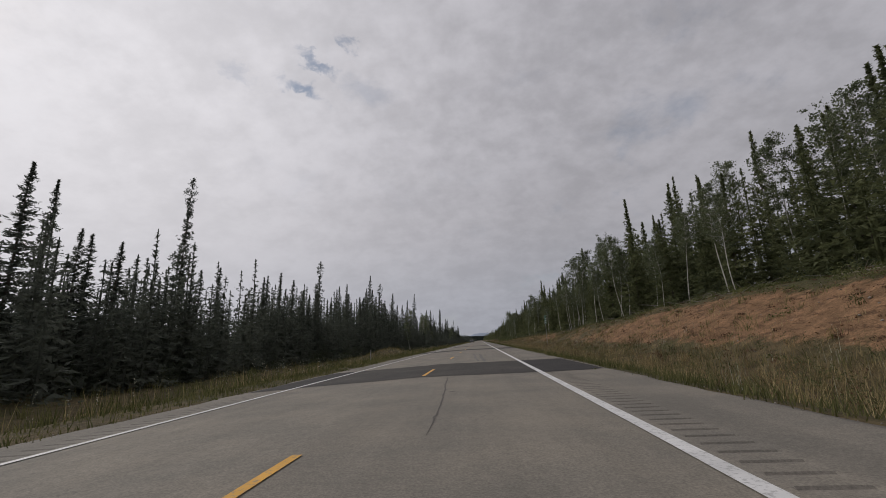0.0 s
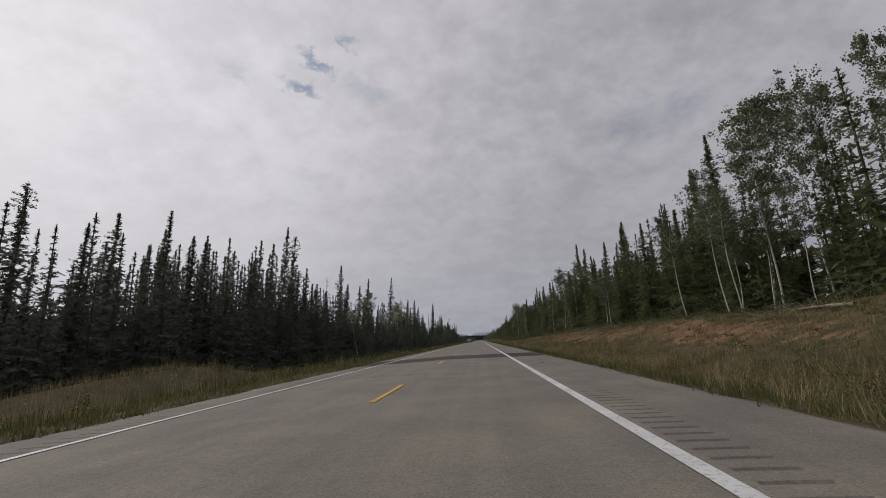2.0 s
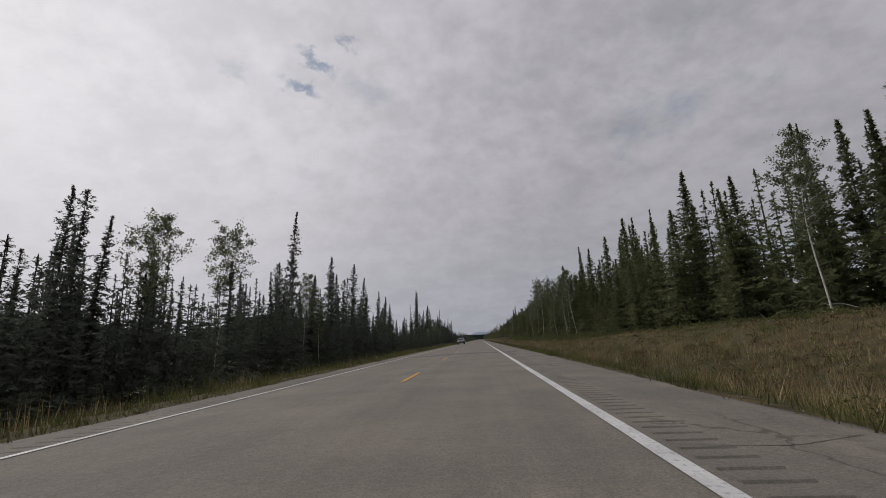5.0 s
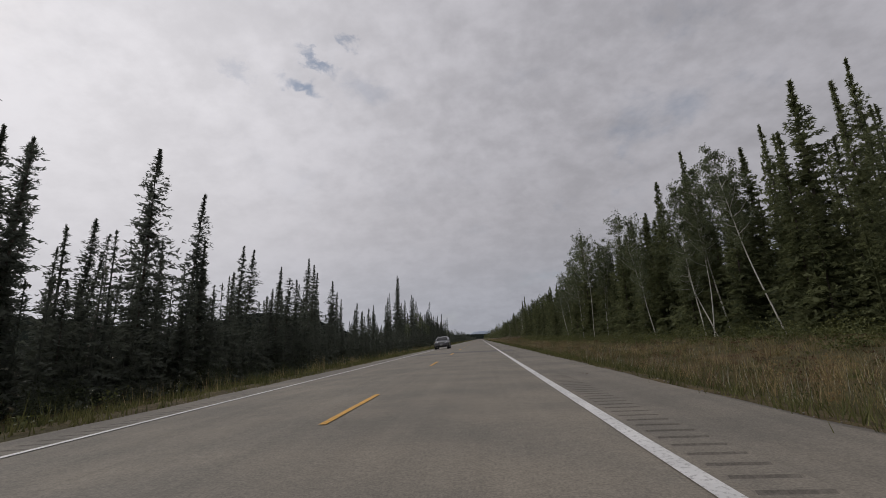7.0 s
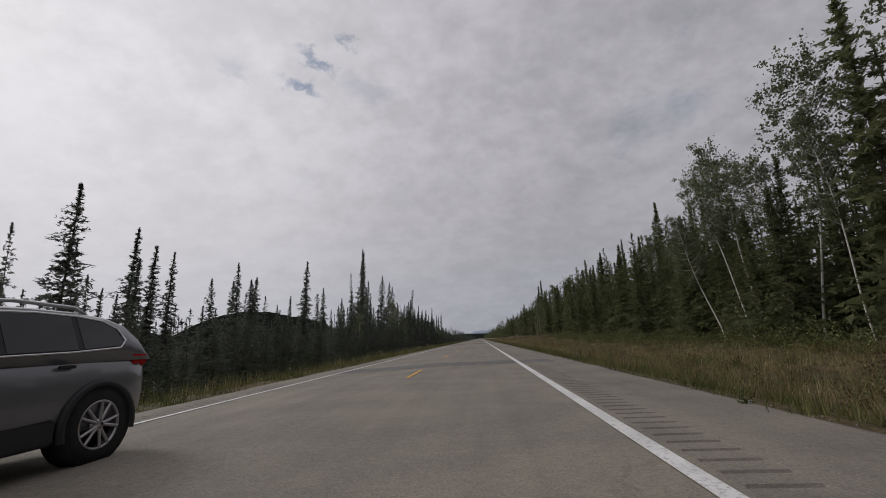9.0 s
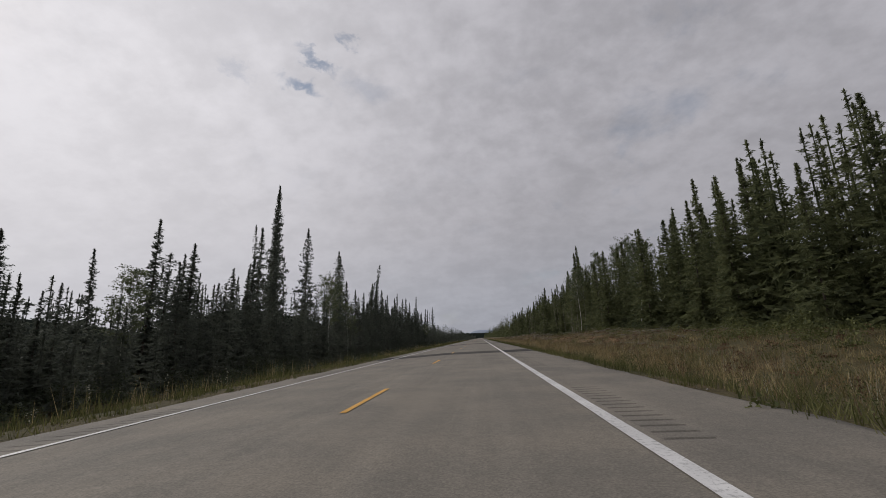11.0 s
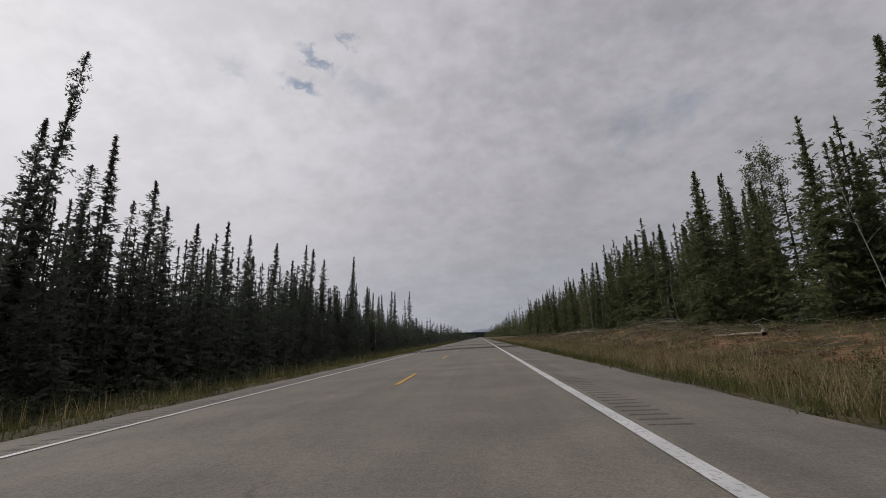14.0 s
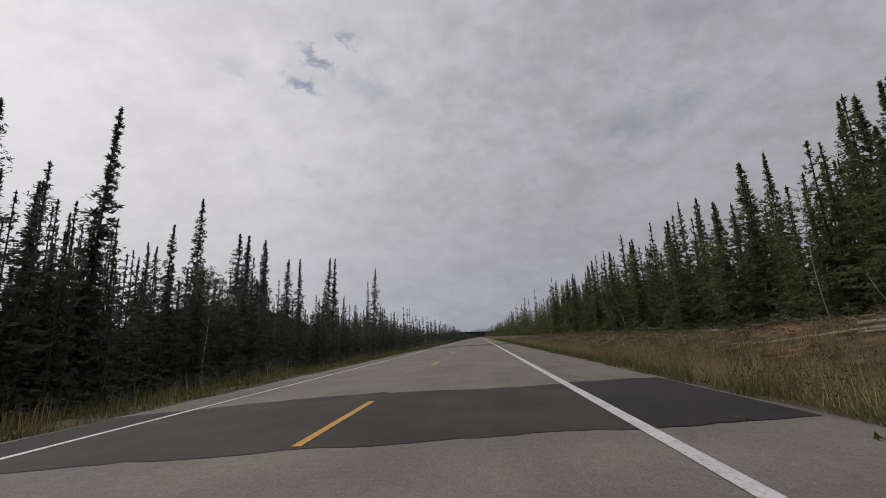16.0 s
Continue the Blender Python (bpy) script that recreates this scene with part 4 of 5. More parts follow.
def cheap(wide, branches, sprays, spray, base=0.03, cone=0.75):
    crown = spruce_parts(rng, BASE_H, wide, branches, sprays, base, False, 0.2, cone, spray, 0.4)[1]
    v, t = tube([(0, 0, 0), (0, 0, BASE_H * 0.5), (0, 0, BASE_H)], [0.11, 0.08, 0.03], 3)
    return merged([(v, np.concatenate([t[:, [0, 1, 2]], t[:, [0, 2, 3]]])), crown])


mid_l = [cheap(w, 60, 6, 0.66, 0.03, 0.62) for w in (1.45, 1.8, 1.25, 2.0)]
mid_r = [cheap(w, 66, 6, 0.72, 0.03, 0.7) for w in (2.4, 2.0, 2.7, 2.2)]
low_m = [cheap(w, 50, 7, 0.72, 0.0, 0.6) for w in (2.8, 2.3, 3.2)]
low_r = [cheap(w, 76, 11, 0.50, 0.0, 0.66) for w in (2.7, 2.2, 3.0)]
far_m = [cheap(w, 22, 4, 1.15) for w in (1.2, 1.5)]
wood("spruce_wood", -1, mid_l, -10, 560, 20, 33, 800, left_mass, NEEDLES_DARK, "crowded dark black spruce wood", (0.55, 1.08))
for y0, y1 in ((84, 134), (396, 480)):      # taller, closer stretches
    wood("spruce_wood", -1, mid_l, y0, y1, 22.5, 30, int(2.2 * (y1 - y0)), left_mass, NEEDLES_DARK, "crowded dark black spruce wood", (0.78, 1.05))
wood("young_spruces", -1, low_m, -10, 600, 19.3, 25, 780, fill_mass, NEEDLES_DARK, "thicket of dark young spruces", (0.82, 1.15))
wood("spruce_wood", 1, mid_r, -10, 560, 22.0, 33, 580, right_mass, NEEDLES, "crowded green spruce wood", (0.65, 1.08))
wood("young_spruces", 1, low_r, -10, 600, 22.4, 26, 400, lambda y: right_mass(y) * 0.92, NEEDLES, "thicket of green young spruces", (0.6, 1.0))
wood("far_wood", -1, far_m, 550, 950, 17.5, 36, 400, lambda y: 9.5 + 0 * y, NEEDLES_DARK, "distant dark spruce wood", (0.6, 1.3))
wood("far_wood", 1, far_m, 550, 950, 20, 38, 400, lambda y: 12 + 0 * y, NEEDLES, "distant green spruce wood", (0.6, 1.25))
wood("far_wood", -1, far_m, 900, 2300, 17, 55, 340, lambda y: 10 + 0 * y, NEEDLES_DARK, "distant dark spruce wood", (0.6, 1.5))
wood("far_wood", 1, far_m, 900, 2300, 19, 55, 340, lambda y: 13 + 0 * y, NEEDLES, "distant green spruce wood", (0.6, 1.4))
deep_m = [cheap(w, 12, 4, 2.2) for w in (1.5, 1.9)]
wood("deep_wood", -1, deep_m, -20, 600, 26, 60, 1800, lambda y: left_mass(y) * 0.9, NEEDLES_DARK, "deep dark spruce wood", (0.6, 1.0))
wood("deep_wood", 1, deep_m, -20, 600, 28, 64, 1450, right_mass, NEEDLES, "deep green spruce wood", (0.6, 1.0))
wood("young_spruces", 1, low_r, 200, 325, 21.6, 24, 90, right_mass, NEEDLES, "thicket of green young spruces", (0.3, 0.6))


# ---------------------------------------------------------------- undergrowth and grass


def blades(name, count, place, height, width, mat, label, lean=0.28):
    """Single grass blades and stalks, each a slim triangle."""
    x, y = place(count)
    z = ground_z(x, y) - 0.03
    hh = rng.uniform(*height, count) * (0.7 + 0.45 * (roll_noise(x, y, 2.2) * 0.5 + 0.5))
    a = rng.uniform(0, np.pi, count)
    w = rng.uniform(*width, count)
    p = np.stack([x, y, z], -1)
    s = np.stack([np.cos(a) * w, np.sin(a) * w, 0 * w], -1)
    tip = p + np.stack([rng.normal(0, lean, count) * hh, rng.normal(0, lean, count) * hh, hh], -1)
    v = np.stack([p - s, p + s, tip], 1).reshape(-1, 3)
    tagged(new(name, mesh_of(name, v, np.arange(3 * count).reshape(-1, 3), mat)), label, "grass", kind="stuff")


def tufts(x0, x1, y0=0.0, y1=LENGTH, patch=0.5, per=14, spread=0.16):
    def place(count):
        n = count // per + 1
        tx, ty = [], []
        while len(tx) < n:
            x, y = rng.uniform(x0, x1, n), rng.uniform(y0, y1, n)
            ok = roll_noise(x, y, 1.7) + rng.normal(0, 0.35, n) > patch - 1.0
            tx += x[ok].tolist()
            ty += y[ok].tolist()
        x, y = np.repeat(np.array(tx[:n]), per)[:count], np.repeat(np.array(ty[:n]), per)[:count]
        return x + rng.normal(0, spread, count), y + rng.normal(0, spread, count)
    return place


blades("green_grass", 52000, tufts(5.85, 7.2, patch=-1.5, per=12, spread=0.14), (0.10, 0.36), (0.007, 0.014), GRASS_GREEN, "short green grass fringing the shoulder")
blades("green_grass", 84000, tufts(6.4, 11.5, patch=0.0), (0.18, 0.50), (0.005, 0.011), GRASS_GREEN, "green verge grass beside the shoulder", 0.40)
blades("dry_grass", 46000, tufts(7.3, 12.0, patch=0.6, per=14, spread=0.30), (0.28, 0.74), (0.004, 0.009), GRASS_TAN, "tall dry tan grass on the verge", 0.32)
blades("dry_grass", 34000, tufts(7.0, 10.6, 318, LENGTH, patch=0.3, per=16, spread=0.28), (0.35, 0.90), (0.004, 0.009), GRASS_TAN, "tall dry tan grass on the verge", 0.32)
blades("dry_grass", 14000, tufts(6.8, 11.0, 0, 150, patch=0.9, per=22, spread=0.20), (0.25, 0.62), (0.005, 0.010), GRASS_TAN, "bright tan grass tufts on the verge", 0.3)
blades("rusty_weeds", 20000, tufts(7.0, 13.0, patch=0.7, per=10, spread=0.18), (0.25, 0.75), (0.005, 0.011), GRASS_RUST, "rusty brown weed stalks in the verge", 0.38)
blades("dry_grass", 30000, tufts(11.0, 16.0, patch=0.6), (0.2, 0.5), (0.005, 0.010), GRASS_TAN, "sparse dry grass on the bank", 0.2)
for x0, x1, y0, y1, count in ((8.6, 12.2, 0.0, LENGTH, 46000), (12.0, 17.5, 56, 336, 34000), (12.0, 17.5, 336, LENGTH, 9000)):
    blades("matted_grass", count, tufts(x0, x1, y0, y1, patch=-0.6, per=18, spread=0.24), (0.10, 0.34), (0.010, 0.022), GRASS_DULL, "matted olive grass and litter on the bank", 0.42)
blades("green_grass", 30000, tufts(11.0, 21.5, patch=0.8), (0.15, 0.45), (0.010, 0.022), GRASS_GREEN, "patchy low growth on the bank")
blades("green_grass", 62000, tufts(-6.9, -5.0, patch=-1.5, per=12, spread=0.16), (0.10, 0.30), (0.010, 0.020), GRASS_GREEN, "short green grass fringing the shoulder", 0.25)
blades("green_grass", 56000, tufts(-12.0, -6.5, patch=0.0), (0.25, 0.70), (0.008, 0.016), GRASS_GREEN, "rank green grass in the ditch before the dark wood", 0.22)
blades("dry_grass", 14000, tufts(-10.5, -6.4, patch=0.5, per=9, spread=0.3), (0.40, 0.95), (0.004, 0.009), GRASS_TAN, "dry grass stalks on the verge", 0.14)
blades("green_grass", 26000, tufts(-20.0, -12.0, patch=0.3), (0.25, 0.8), (0.010, 0.022), GRASS_GREEN, "rank growth at the wood edge", 0.2)
blades("dry_grass", 3000, lambda n: (rng.normal(-14.0, 1.6, n), rng.normal(74, 7, n)), (0.15, 0.5), (0.005, 0.010), GRASS_TAN, "dry grass on the low mound", 0.2)
blades("seed_heads", 4000, tufts(6.8, 13.0, patch=0.8, per=5), (0.4, 0.8), (0.004, 0.008), FLOWERS, "pale seed heads in the grass", 0.10)


def leafy(name, spots, mat, label, leaf=(0.05, 0.12), per=170):
    """Low leafy bushes, one mesh for the lot."""
    tri = []
    for x, y, r, h in spots:
        z = float(ground_z(x, y))
        n = int(per * min(2.0, max(0.5, r)))
        d = rng.normal(0, 1, (n, 3))
        d /= np.linalg.norm(d, axis=1)[:, None]
        c = d * rng.uniform(0.35, 1.05, (n, 1)) * np.array([r, r, h * 0.55]) * (1 + 0.25 * np.sin(3 * d[:, :1] + x))
        c += np.array([x, y, z + h * 0.5])
        e = rng.normal(0, 1, (n, 3))
        e *= rng.uniform(*leaf, (n, 1)) / np.linalg.norm(e, axis=1)[:, None]
        w = np.cross(e, rng.normal(0, 1, (n, 3)))
        w *= 0.5 * np.linalg.norm(e, axis=1)[:, None] / (np.linalg.norm(w, axis=1)[:, None] + 1e-6)
        tri.append(np.stack([c - w, c + w, c + e], 1))
    v = np.concatenate(tri).reshape(-1, 3)
    tagged(new(name, mesh_of(name, v, np.arange(len(v)).reshape(-1, 3), mat)), label, "shrubs", kind="stuff")


def spots(count, x0, x1, r, h):
    return [(rng.uniform(x0, x1), rng.uniform(5, LENGTH), rng.uniform(*r), rng.uniform(*h)) for _ in range(count)]


def off_earth(places):
    """Few plants root in the bare face of the cutting."""
    return [q for q in places if not (11.6 < q[0] < 16.8 and (q[1] < 58 or q[1] > 340)) or rng.uniform(0, 1) < 0.22]


leafy("low_shrubs", spots(260, 19.5, 24.5, (0.5, 1.2), (0.6, 1.5)), SCRUB, "low willow scrub at the foot of the wood")
leafy("verge_weeds", spots(1150, 6.4, 12.5, (0.15, 0.45), (0.25, 0.6)), SHRUB, "leafy green weeds in the verge grass", (0.015, 0.040), 210)
leafy("tawny_weeds", spots(620, 7.2, 13.0, (0.12, 0.40), (0.25, 0.65)), TAWNY, "tawny withered weeds among the verge grass", (0.015, 0.042), 190)
leafy("verge_weeds", spots(170, 7.4, 12.5, (0.35, 0.7), (0.45, 0.95)), SHRUB, "bushy dark green weeds in the verge", (0.02, 0.05), 420)
leafy("dead_weeds", spots(420, 7.0, 16.5, (0.12, 0.35), (0.3, 0.8)), DEAD_WEEDS, "brown dead fireweed and dock in the verge", (0.02, 0.06), 130)
leafy("low_shrubs", [(rng.uniform(14.5, 18.8), rng.uniform(190, 330), rng.uniform(0.3, 1.0), rng.uniform(0.4, 1.3)) for _ in range(330)], SHRUB, "green willow scrub below the wood", (0.05, 0.11))
leafy("fireweed_fluff", [(rng.uniform(-12.5, -6.8), rng.uniform(5, LENGTH), rng.uniform(0.05, 0.14), rng.uniform(0.7, 1.3)) for _ in range(520)], FLOWERS, "white seed fluff of faded fireweed", (0.02, 0.045), 36)
leafy("bank_litter", spots(1300, 10.5, 19.0, (0.15, 0.45), (0.05, 0.22)), DEAD_WEEDS, "brown creeping plants and litter on the bank", (0.03, 0.07), 90)
leafy("bank_moss", [(rng.uniform(16.2, 19.8), rng.uniform(8, 170), rng.uniform(0.3, 0.8), rng.uniform(0.1, 0.35)) for _ in range(420)], SHRUB, "low green plants along the lip of the bank", (0.03, 0.08), 130)
leafy("bank_moss", off_earth(spots(1600, 10.5, 19.5, (0.25, 0.8), (0.05, 0.22))), SHRUB, "low green plants on the bank", (0.03, 0.08), 90)
leafy("bank_litter", [(rng.uniform(10.0, 18.5), rng.uniform(322, LENGTH), rng.uniform(0.2, 0.6), rng.uniform(0.05, 0.3)) for _ in range(900)], DEAD_WEEDS, "brown creeping plants and litter on the bank", (0.03, 0.08), 80)
leafy("lip_growth", spots(260, 17.2, 20.5, (0.3, 0.9), (0.25, 0.7)), SHRUB, "low green growth along the lip of the bank", (0.04, 0.1))
leafy("verge_weeds", spots(320, -12.5, -5.6, (0.12, 0.4), (0.25, 0.7)), SHRUB, "leafy green weeds in the verge grass", (0.03, 0.08), 120)
leafy("low_shrubs", off_earth(spots(120, 8.5, 17.5, (0.2, 0.5), (0.3, 0.7))), SHRUB, "small leafy weeds on the bank", (0.03, 0.06))
leafy("low_shrubs", spots(340, -23.0, -18.5, (0.7, 1.6), (0.9, 2.6)), SCRUB, "dark willow scrub at the foot of the wood", (0.05, 0.11), 230)
leafy("low_shrubs", spots(110, -13.0, -7.0, (0.2, 0.5), (0.4, 0.9)), SHRUB, "small leafy weeds on the verge", (0.03, 0.06))
leafy("ditch_scrub", [(rng.uniform(-19.0, -9.6), rng.uniform(98, LENGTH), rng.uniform(0.5, 1.2), rng.uniform(0.7, 1.9)) for _ in range(640)], SCRUB, "dark willow scrub filling the ditch", (0.04, 0.09), 210)
leafy("shoulder_weeds", [((0.1 if s < 0 else 0) + s * rng.uniform(4.75, 5.6), y0 + rng.uniform(-0.6, 1.2), rng.uniform(0.06, 0.18), rng.uniform(0.06, 0.2))
                         for y0, *_ in PATCHES for s in (1, 1, 1, -1, -1)] + [((0.7 if s < 0 else 0) + s * rng.uniform(5.3, 5.9), rng.uniform(5, LENGTH), rng.uniform(0.08, 0.2), rng.uniform(0.06, 0.2)) for s in (1, -1) for _ in range(60)],
      SHRUB, "little weeds rooted in shoulder cracks", (0.03, 0.07), 60)
leafy("shoulder_weeds", [(x + rng.normal(0, 0.07), y + rng.normal(0, 0.12), rng.uniform(0.06, 0.13), rng.uniform(0.05, 0.2)) for x, y in
                         ((4.05, 71.5), (4.5, 72.3), (4.97, 73.4), (4.66, 194.3), (5.02, 194.3), (4.71, 204.3), (4.95, 203.3), (4.28, 245.0), (4.16, 349.5), (4.74, 349.6), (4.24, 409.6)) for _ in range(3)],
      DEAD_WEEDS, "dry weeds rooted in shoulder cracks", (0.02, 0.06), 70)


def log(x, y, long, radius, turn):
    pts = np.linspace(0, long, 7)
    v, f = tube(np.stack([pts, 0.05 * np.sin(pts * 1.3), 0.03 * np.sin(pts * 0.9)], -1), radius * (1 - 0.55 * pts / long), 7)
    twigs = [(v, f)]
    for _ in range(7):
        u = rng.uniform(0.3, 1.0) * long
        tip = np.array([u + rng.uniform(0.1, 0.5), rng.normal(0, 0.35), rng.uniform(0.0, 0.5)])
        twigs.append(tube([(u, 0, 0), tip], [radius * 0.25, radius * 0.08], 4))
    ob = new("fallen_log", mesh_of("fallen_log", *merged(twigs), LOG_WOOD, True))
    c, n = math.cos(math.radians(turn)) * long, math.sin(math.radians(turn)) * long
    z0, z1 = float(ground_z(x, y)), float(ground_z(x + c, y + n))
    ob.matrix_world = pose(x, y, z0 + radius * 0.6, 0, -math.degrees(math.atan2(z1 - z0, long)), turn)
    tagged(ob, "grey fallen tree trunk lying on the cleared bank", "log", "fallen logs")


for k in range(34):
    y = rng.uniform(15, 150) if k < 12 else rng.uniform(335, 540)
    x = rng.uniform(16.0, 20.5)
    t = rng.uniform(-35, 35) + (90 if rng.uniform(0, 1) < 0.75 else 0)
    log(x, y, rng.uniform(2.0, 6.0), rng.uniform(0.05, 0.11), t)
for x, y, long, radius, turn in ((20.3, 25.0, 6.6, 0.10, -97), (13.9, 379.2, 7.8, 0.065, -66), (14.7, 390.9, 6.0, 0.065, -83), (14.7, 397.5, 2.4, 0.09, 30), (15.7, 405.4, 2.2, 0.13, 58),
                                 (18.1, 436.9, 6.9, 0.12, -98), (16.6, 424.2, 2.2, 0.11, -20), (15.3, 422.9, 1.4, 0.08, -62), (19.4, 425, 3.2, 0.09, -80), (15.7, 455.1, 5.4, 0.10, -60), (17.6, 449.5, 3.6, 0.07, -70)):
    log(x, y, long, radius, turn)


def brush(name, count, x0, x1, y0, y1, label):
    """Cut dead branches strewn about, one mesh."""
    out_ = []
    for _ in range(count):
        x, y = rng.uniform(x0, x1), rng.uniform(y0, y1)
        z = float(ground_z(x, y))
        a, ln = rng.uniform(0, 6.28), rng.uniform(0.5, 2.2)
        p0 = np.array([x, y, z + rng.uniform(0.02, 0.25)])
        p1 = p0 + np.array([np.cos(a) * ln * 0.5, np.sin(a) * ln * 0.5, rng.uniform(-0.05, 0.25)])
        p2 = p0 + np.array([np.cos(a) * ln, np.sin(a) * ln, rng.uniform(-0.1, 0.45)])
        r = rng.uniform(0.008, 0.026)
        out_.append(tube([p0, p1, p2], [r, r * 0.8, r * 0.3], 4))
    v, f = merged(out_)
    tagged(new(name, mesh_of(name, v, f, DEAD_WOOD)), label, "branches", kind="stuff")


brush("dead_branches", 650, 13.0, 20.5, 330, LENGTH, "grey cut branches strewn along the cleared edge")
brush("dead_branches", 70, 16.5, 20.0, 419, 438, "tangle of grey broken branches by the red earth")
brush("dead_branches", 260, 16.5, 21.0, 12, 160, "grey dead branches at the lip of the bank")


def rubble(name, count, x0, x1, y0, y1, size, mat, label):
    """Loose lumps with uneven corners, one mesh."""
    corner = np.array([(1, 0, 0), (0, 1, 0), (-1, 0, 0), (0, -1, 0), (0, 0, 0.75), (0, 0, -0.6)], float)
    tri = np.array([(0, 1, 4), (1, 2, 4), (2, 3, 4), (3, 0, 4), (1, 0, 5), (2, 1, 5), (3, 2, 5), (0, 3, 5)])
    x, y = rng.uniform(x0, x1, count), rng.uniform(y0, y1, count)
    r = size[0] + (size[1] - size[0]) * rng.uniform(0, 1, count) ** 3
    c, d = np.cos(y * 7), np.sin(y * 7)
    k = corner[None] * rng.uniform(0.6, 1.3, (count, 6, 1)) * r[:, None, None]
    v = np.stack([c[:, None] * k[..., 0] - d[:, None] * k[..., 1] + x[:, None], d[:, None] * k[..., 0] + c[:, None] * k[..., 1] + y[:, None], k[..., 2] + (ground_z(x, y) + 0.15 * r)[:, None]], -1)
    f = (tri[None] + 6 * np.arange(count)[:, None, None]).reshape(-1, 3)
    tagged(new(name, mesh_of(name, v.reshape(-1, 3), f, mat)), label, "stones", kind="stuff")


for y0, y1 in ((8, 62), (340, 480)):
    rubble("earth_clods", 60 * (y1 - y0), 12.0, 17.6, y0, y1, (0.012, 0.060), CLOD, "crumbled ochre earth clods on the bank")
    rubble("bank_stones", 7 * (y1 - y0), 11.0, 18.0, y0, y1, (0.015, 0.07), STONE, "grey stones lying on the bare bank")
for s in (-1, 1):
    x = s * EDGE[s]
    rubble("edge_gravel", 3600, min(x + s * 0.08, x + s * 0.55), max(x + s * 0.08, x + s * 0.55), 0, LENGTH, (0.008, 0.03), STONE, "grey gravel along the broken shoulder edge")

# ---------------------------------------------------------------- milepost on the right
GREEN = plain("sign_green", (0.015, 0.16, 0.085), 0.45, 0.0, 0.5, 0.08)
WHITE_SHEET = plain("sign_white", (0.75, 0.76, 0.75), 0.4, 0.0, 0.5, 0.05)
STEEL = plain("galvanised_steel", (0.42, 0.42, 0.41), 0.45, 0.8, 0.5, 0.15)
sx, sy = 11.45, 62.4
sz = float(ground_z(sx, sy))
milepost = tagged(new("milepost"), "tall narrow green milepost sign on a steel post", "road sign")
milepost.matrix_world = pose(sx, sy, sz, 0, 0, 12)
TALL = 4.15 - sz         # top of the board over the ground
part("post", box_bm(0, 0.03, TALL / 2 - 0.1, 0.06, 0.03, TALL, 0.004), milepost, "", STEEL)
board = part("board", box_bm(0, 0, TALL - 0.60, 0.30, 0.012, 1.20, 0.004), milepost, "green sheet with a white edge", WHITE_SHEET)
part("face", box_bm(0, -0.008, TALL - 0.60, 0.262, 0.008, 1.162, 0.002), board, "", GREEN)
for i in range(4):      # numerals that cannot be read for certain
    bm = box_bm(0, -0.0145, TALL - 0.21 - 0.26 * i, 0.13 if i else 0.05, 0.005, 0.18, 0.001)
    part("numeral", bm, board, "white bar", WHITE_SHEET)
marker = tagged(new("delineator_post"), "slim white roadside delineator post in the grass", "road marker")
marker.matrix_world = pose(-7.6, 36.5, float(ground_z(-7.6, 36.5)), 0, 1.5, 0)
part("post", box_bm(0, 0, 0.45, 0.06, 0.02, 1.0, 0.004), marker, "", STEEL)
part("reflector", box_bm(0, -0.013, 0.92, 0.07, 0.006, 0.1, 0.001), marker, "", STEEL)

# ---------------------------------------------------------------- hills far off
# hill colour is darkened to include the shade among crowns not modelled
HILL = foliage("shaded_wooded_hill", (0.013, 0.017, 0.014), (0.025, 0.030, 0.025), 1.0, spec=0.0)
# distance haze is mixed into the mountain's pale blue base colour
HAZE_BLUE = plain("hazed_mountain", (0.37, 0.42, 0.50), 1.0, 0.0, 0.0, 0.12, 0.004)


def ridge(name, cx, cy, length, depth, height, mat, label, seed, rough):
    n, m = 300, 16
    u, w = np.meshgrid(np.linspace(-1, 1, n), np.linspace(-1, 1, m))
    prof = np.clip(1 - u * u, 0, 1) ** 1.1 * np.clip(1 - w * w, 0, 1)
    wav = sum(np.sin(u * k * 3.1 + seed * k) / k for k in (1, 2, 3, 5, 8, 13))
    z = height * prof * (1 + rough * wav) - 3
    z += 4.5 * rng.uniform(0, 1, z.shape) ** 2 * (height < 160) * (mat is HILL)
    v = np.stack([cx + u * length, cy + w * depth, z], -1).reshape(-1, 3)
    tagged(new(name, mesh_of(name, v, grid_faces(m, n), mat, True)), label, "hill", kind="structure")


ridge("backdrop_hill", -660, 1480, 330, 260, 98, HILL, "low wooded hill behind the trees", 1.3, 0.10)
ridge("backdrop_hill", -1750, 1250, 1150, 300, 150, HILL, "low wooded hill behind the trees", 3.7, 0.06)
ridge("backdrop_hill", 60, 2750, 900, 220, 27, HILL, "low wooded rise where the road ends", 2.1, 0.15)
ridge("backdrop_mountain", -20, 4300, 560, 250, 52, HAZE_BLUE, "hazy blue mountain on the horizon", 0.4, 0.35)


# ---------------------------------------------------------------- grey car on the other lane
CAR_PAINT = plain("grey_car_paint", (0.150, 0.150, 0.162), 0.34, 0.35, 0.5, 0.06, 2.0)
CAR_PAINT.node_tree.nodes["Principled BSDF"].inputs["Coat Weight"].default_value = 0.7
TRIM = plain("black_car_plastic", (0.022, 0.022, 0.024), 0.55, 0.0, 0.4, 0.15)
RUBBER = plain("tyre_rubber", (0.018, 0.018, 0.018), 0.8, 0.0, 0.3, 0.2)
CHROME = plain("bright_trim", (0.62, 0.62, 0.64), 0.18, 1.0, 0.5, 0.04)
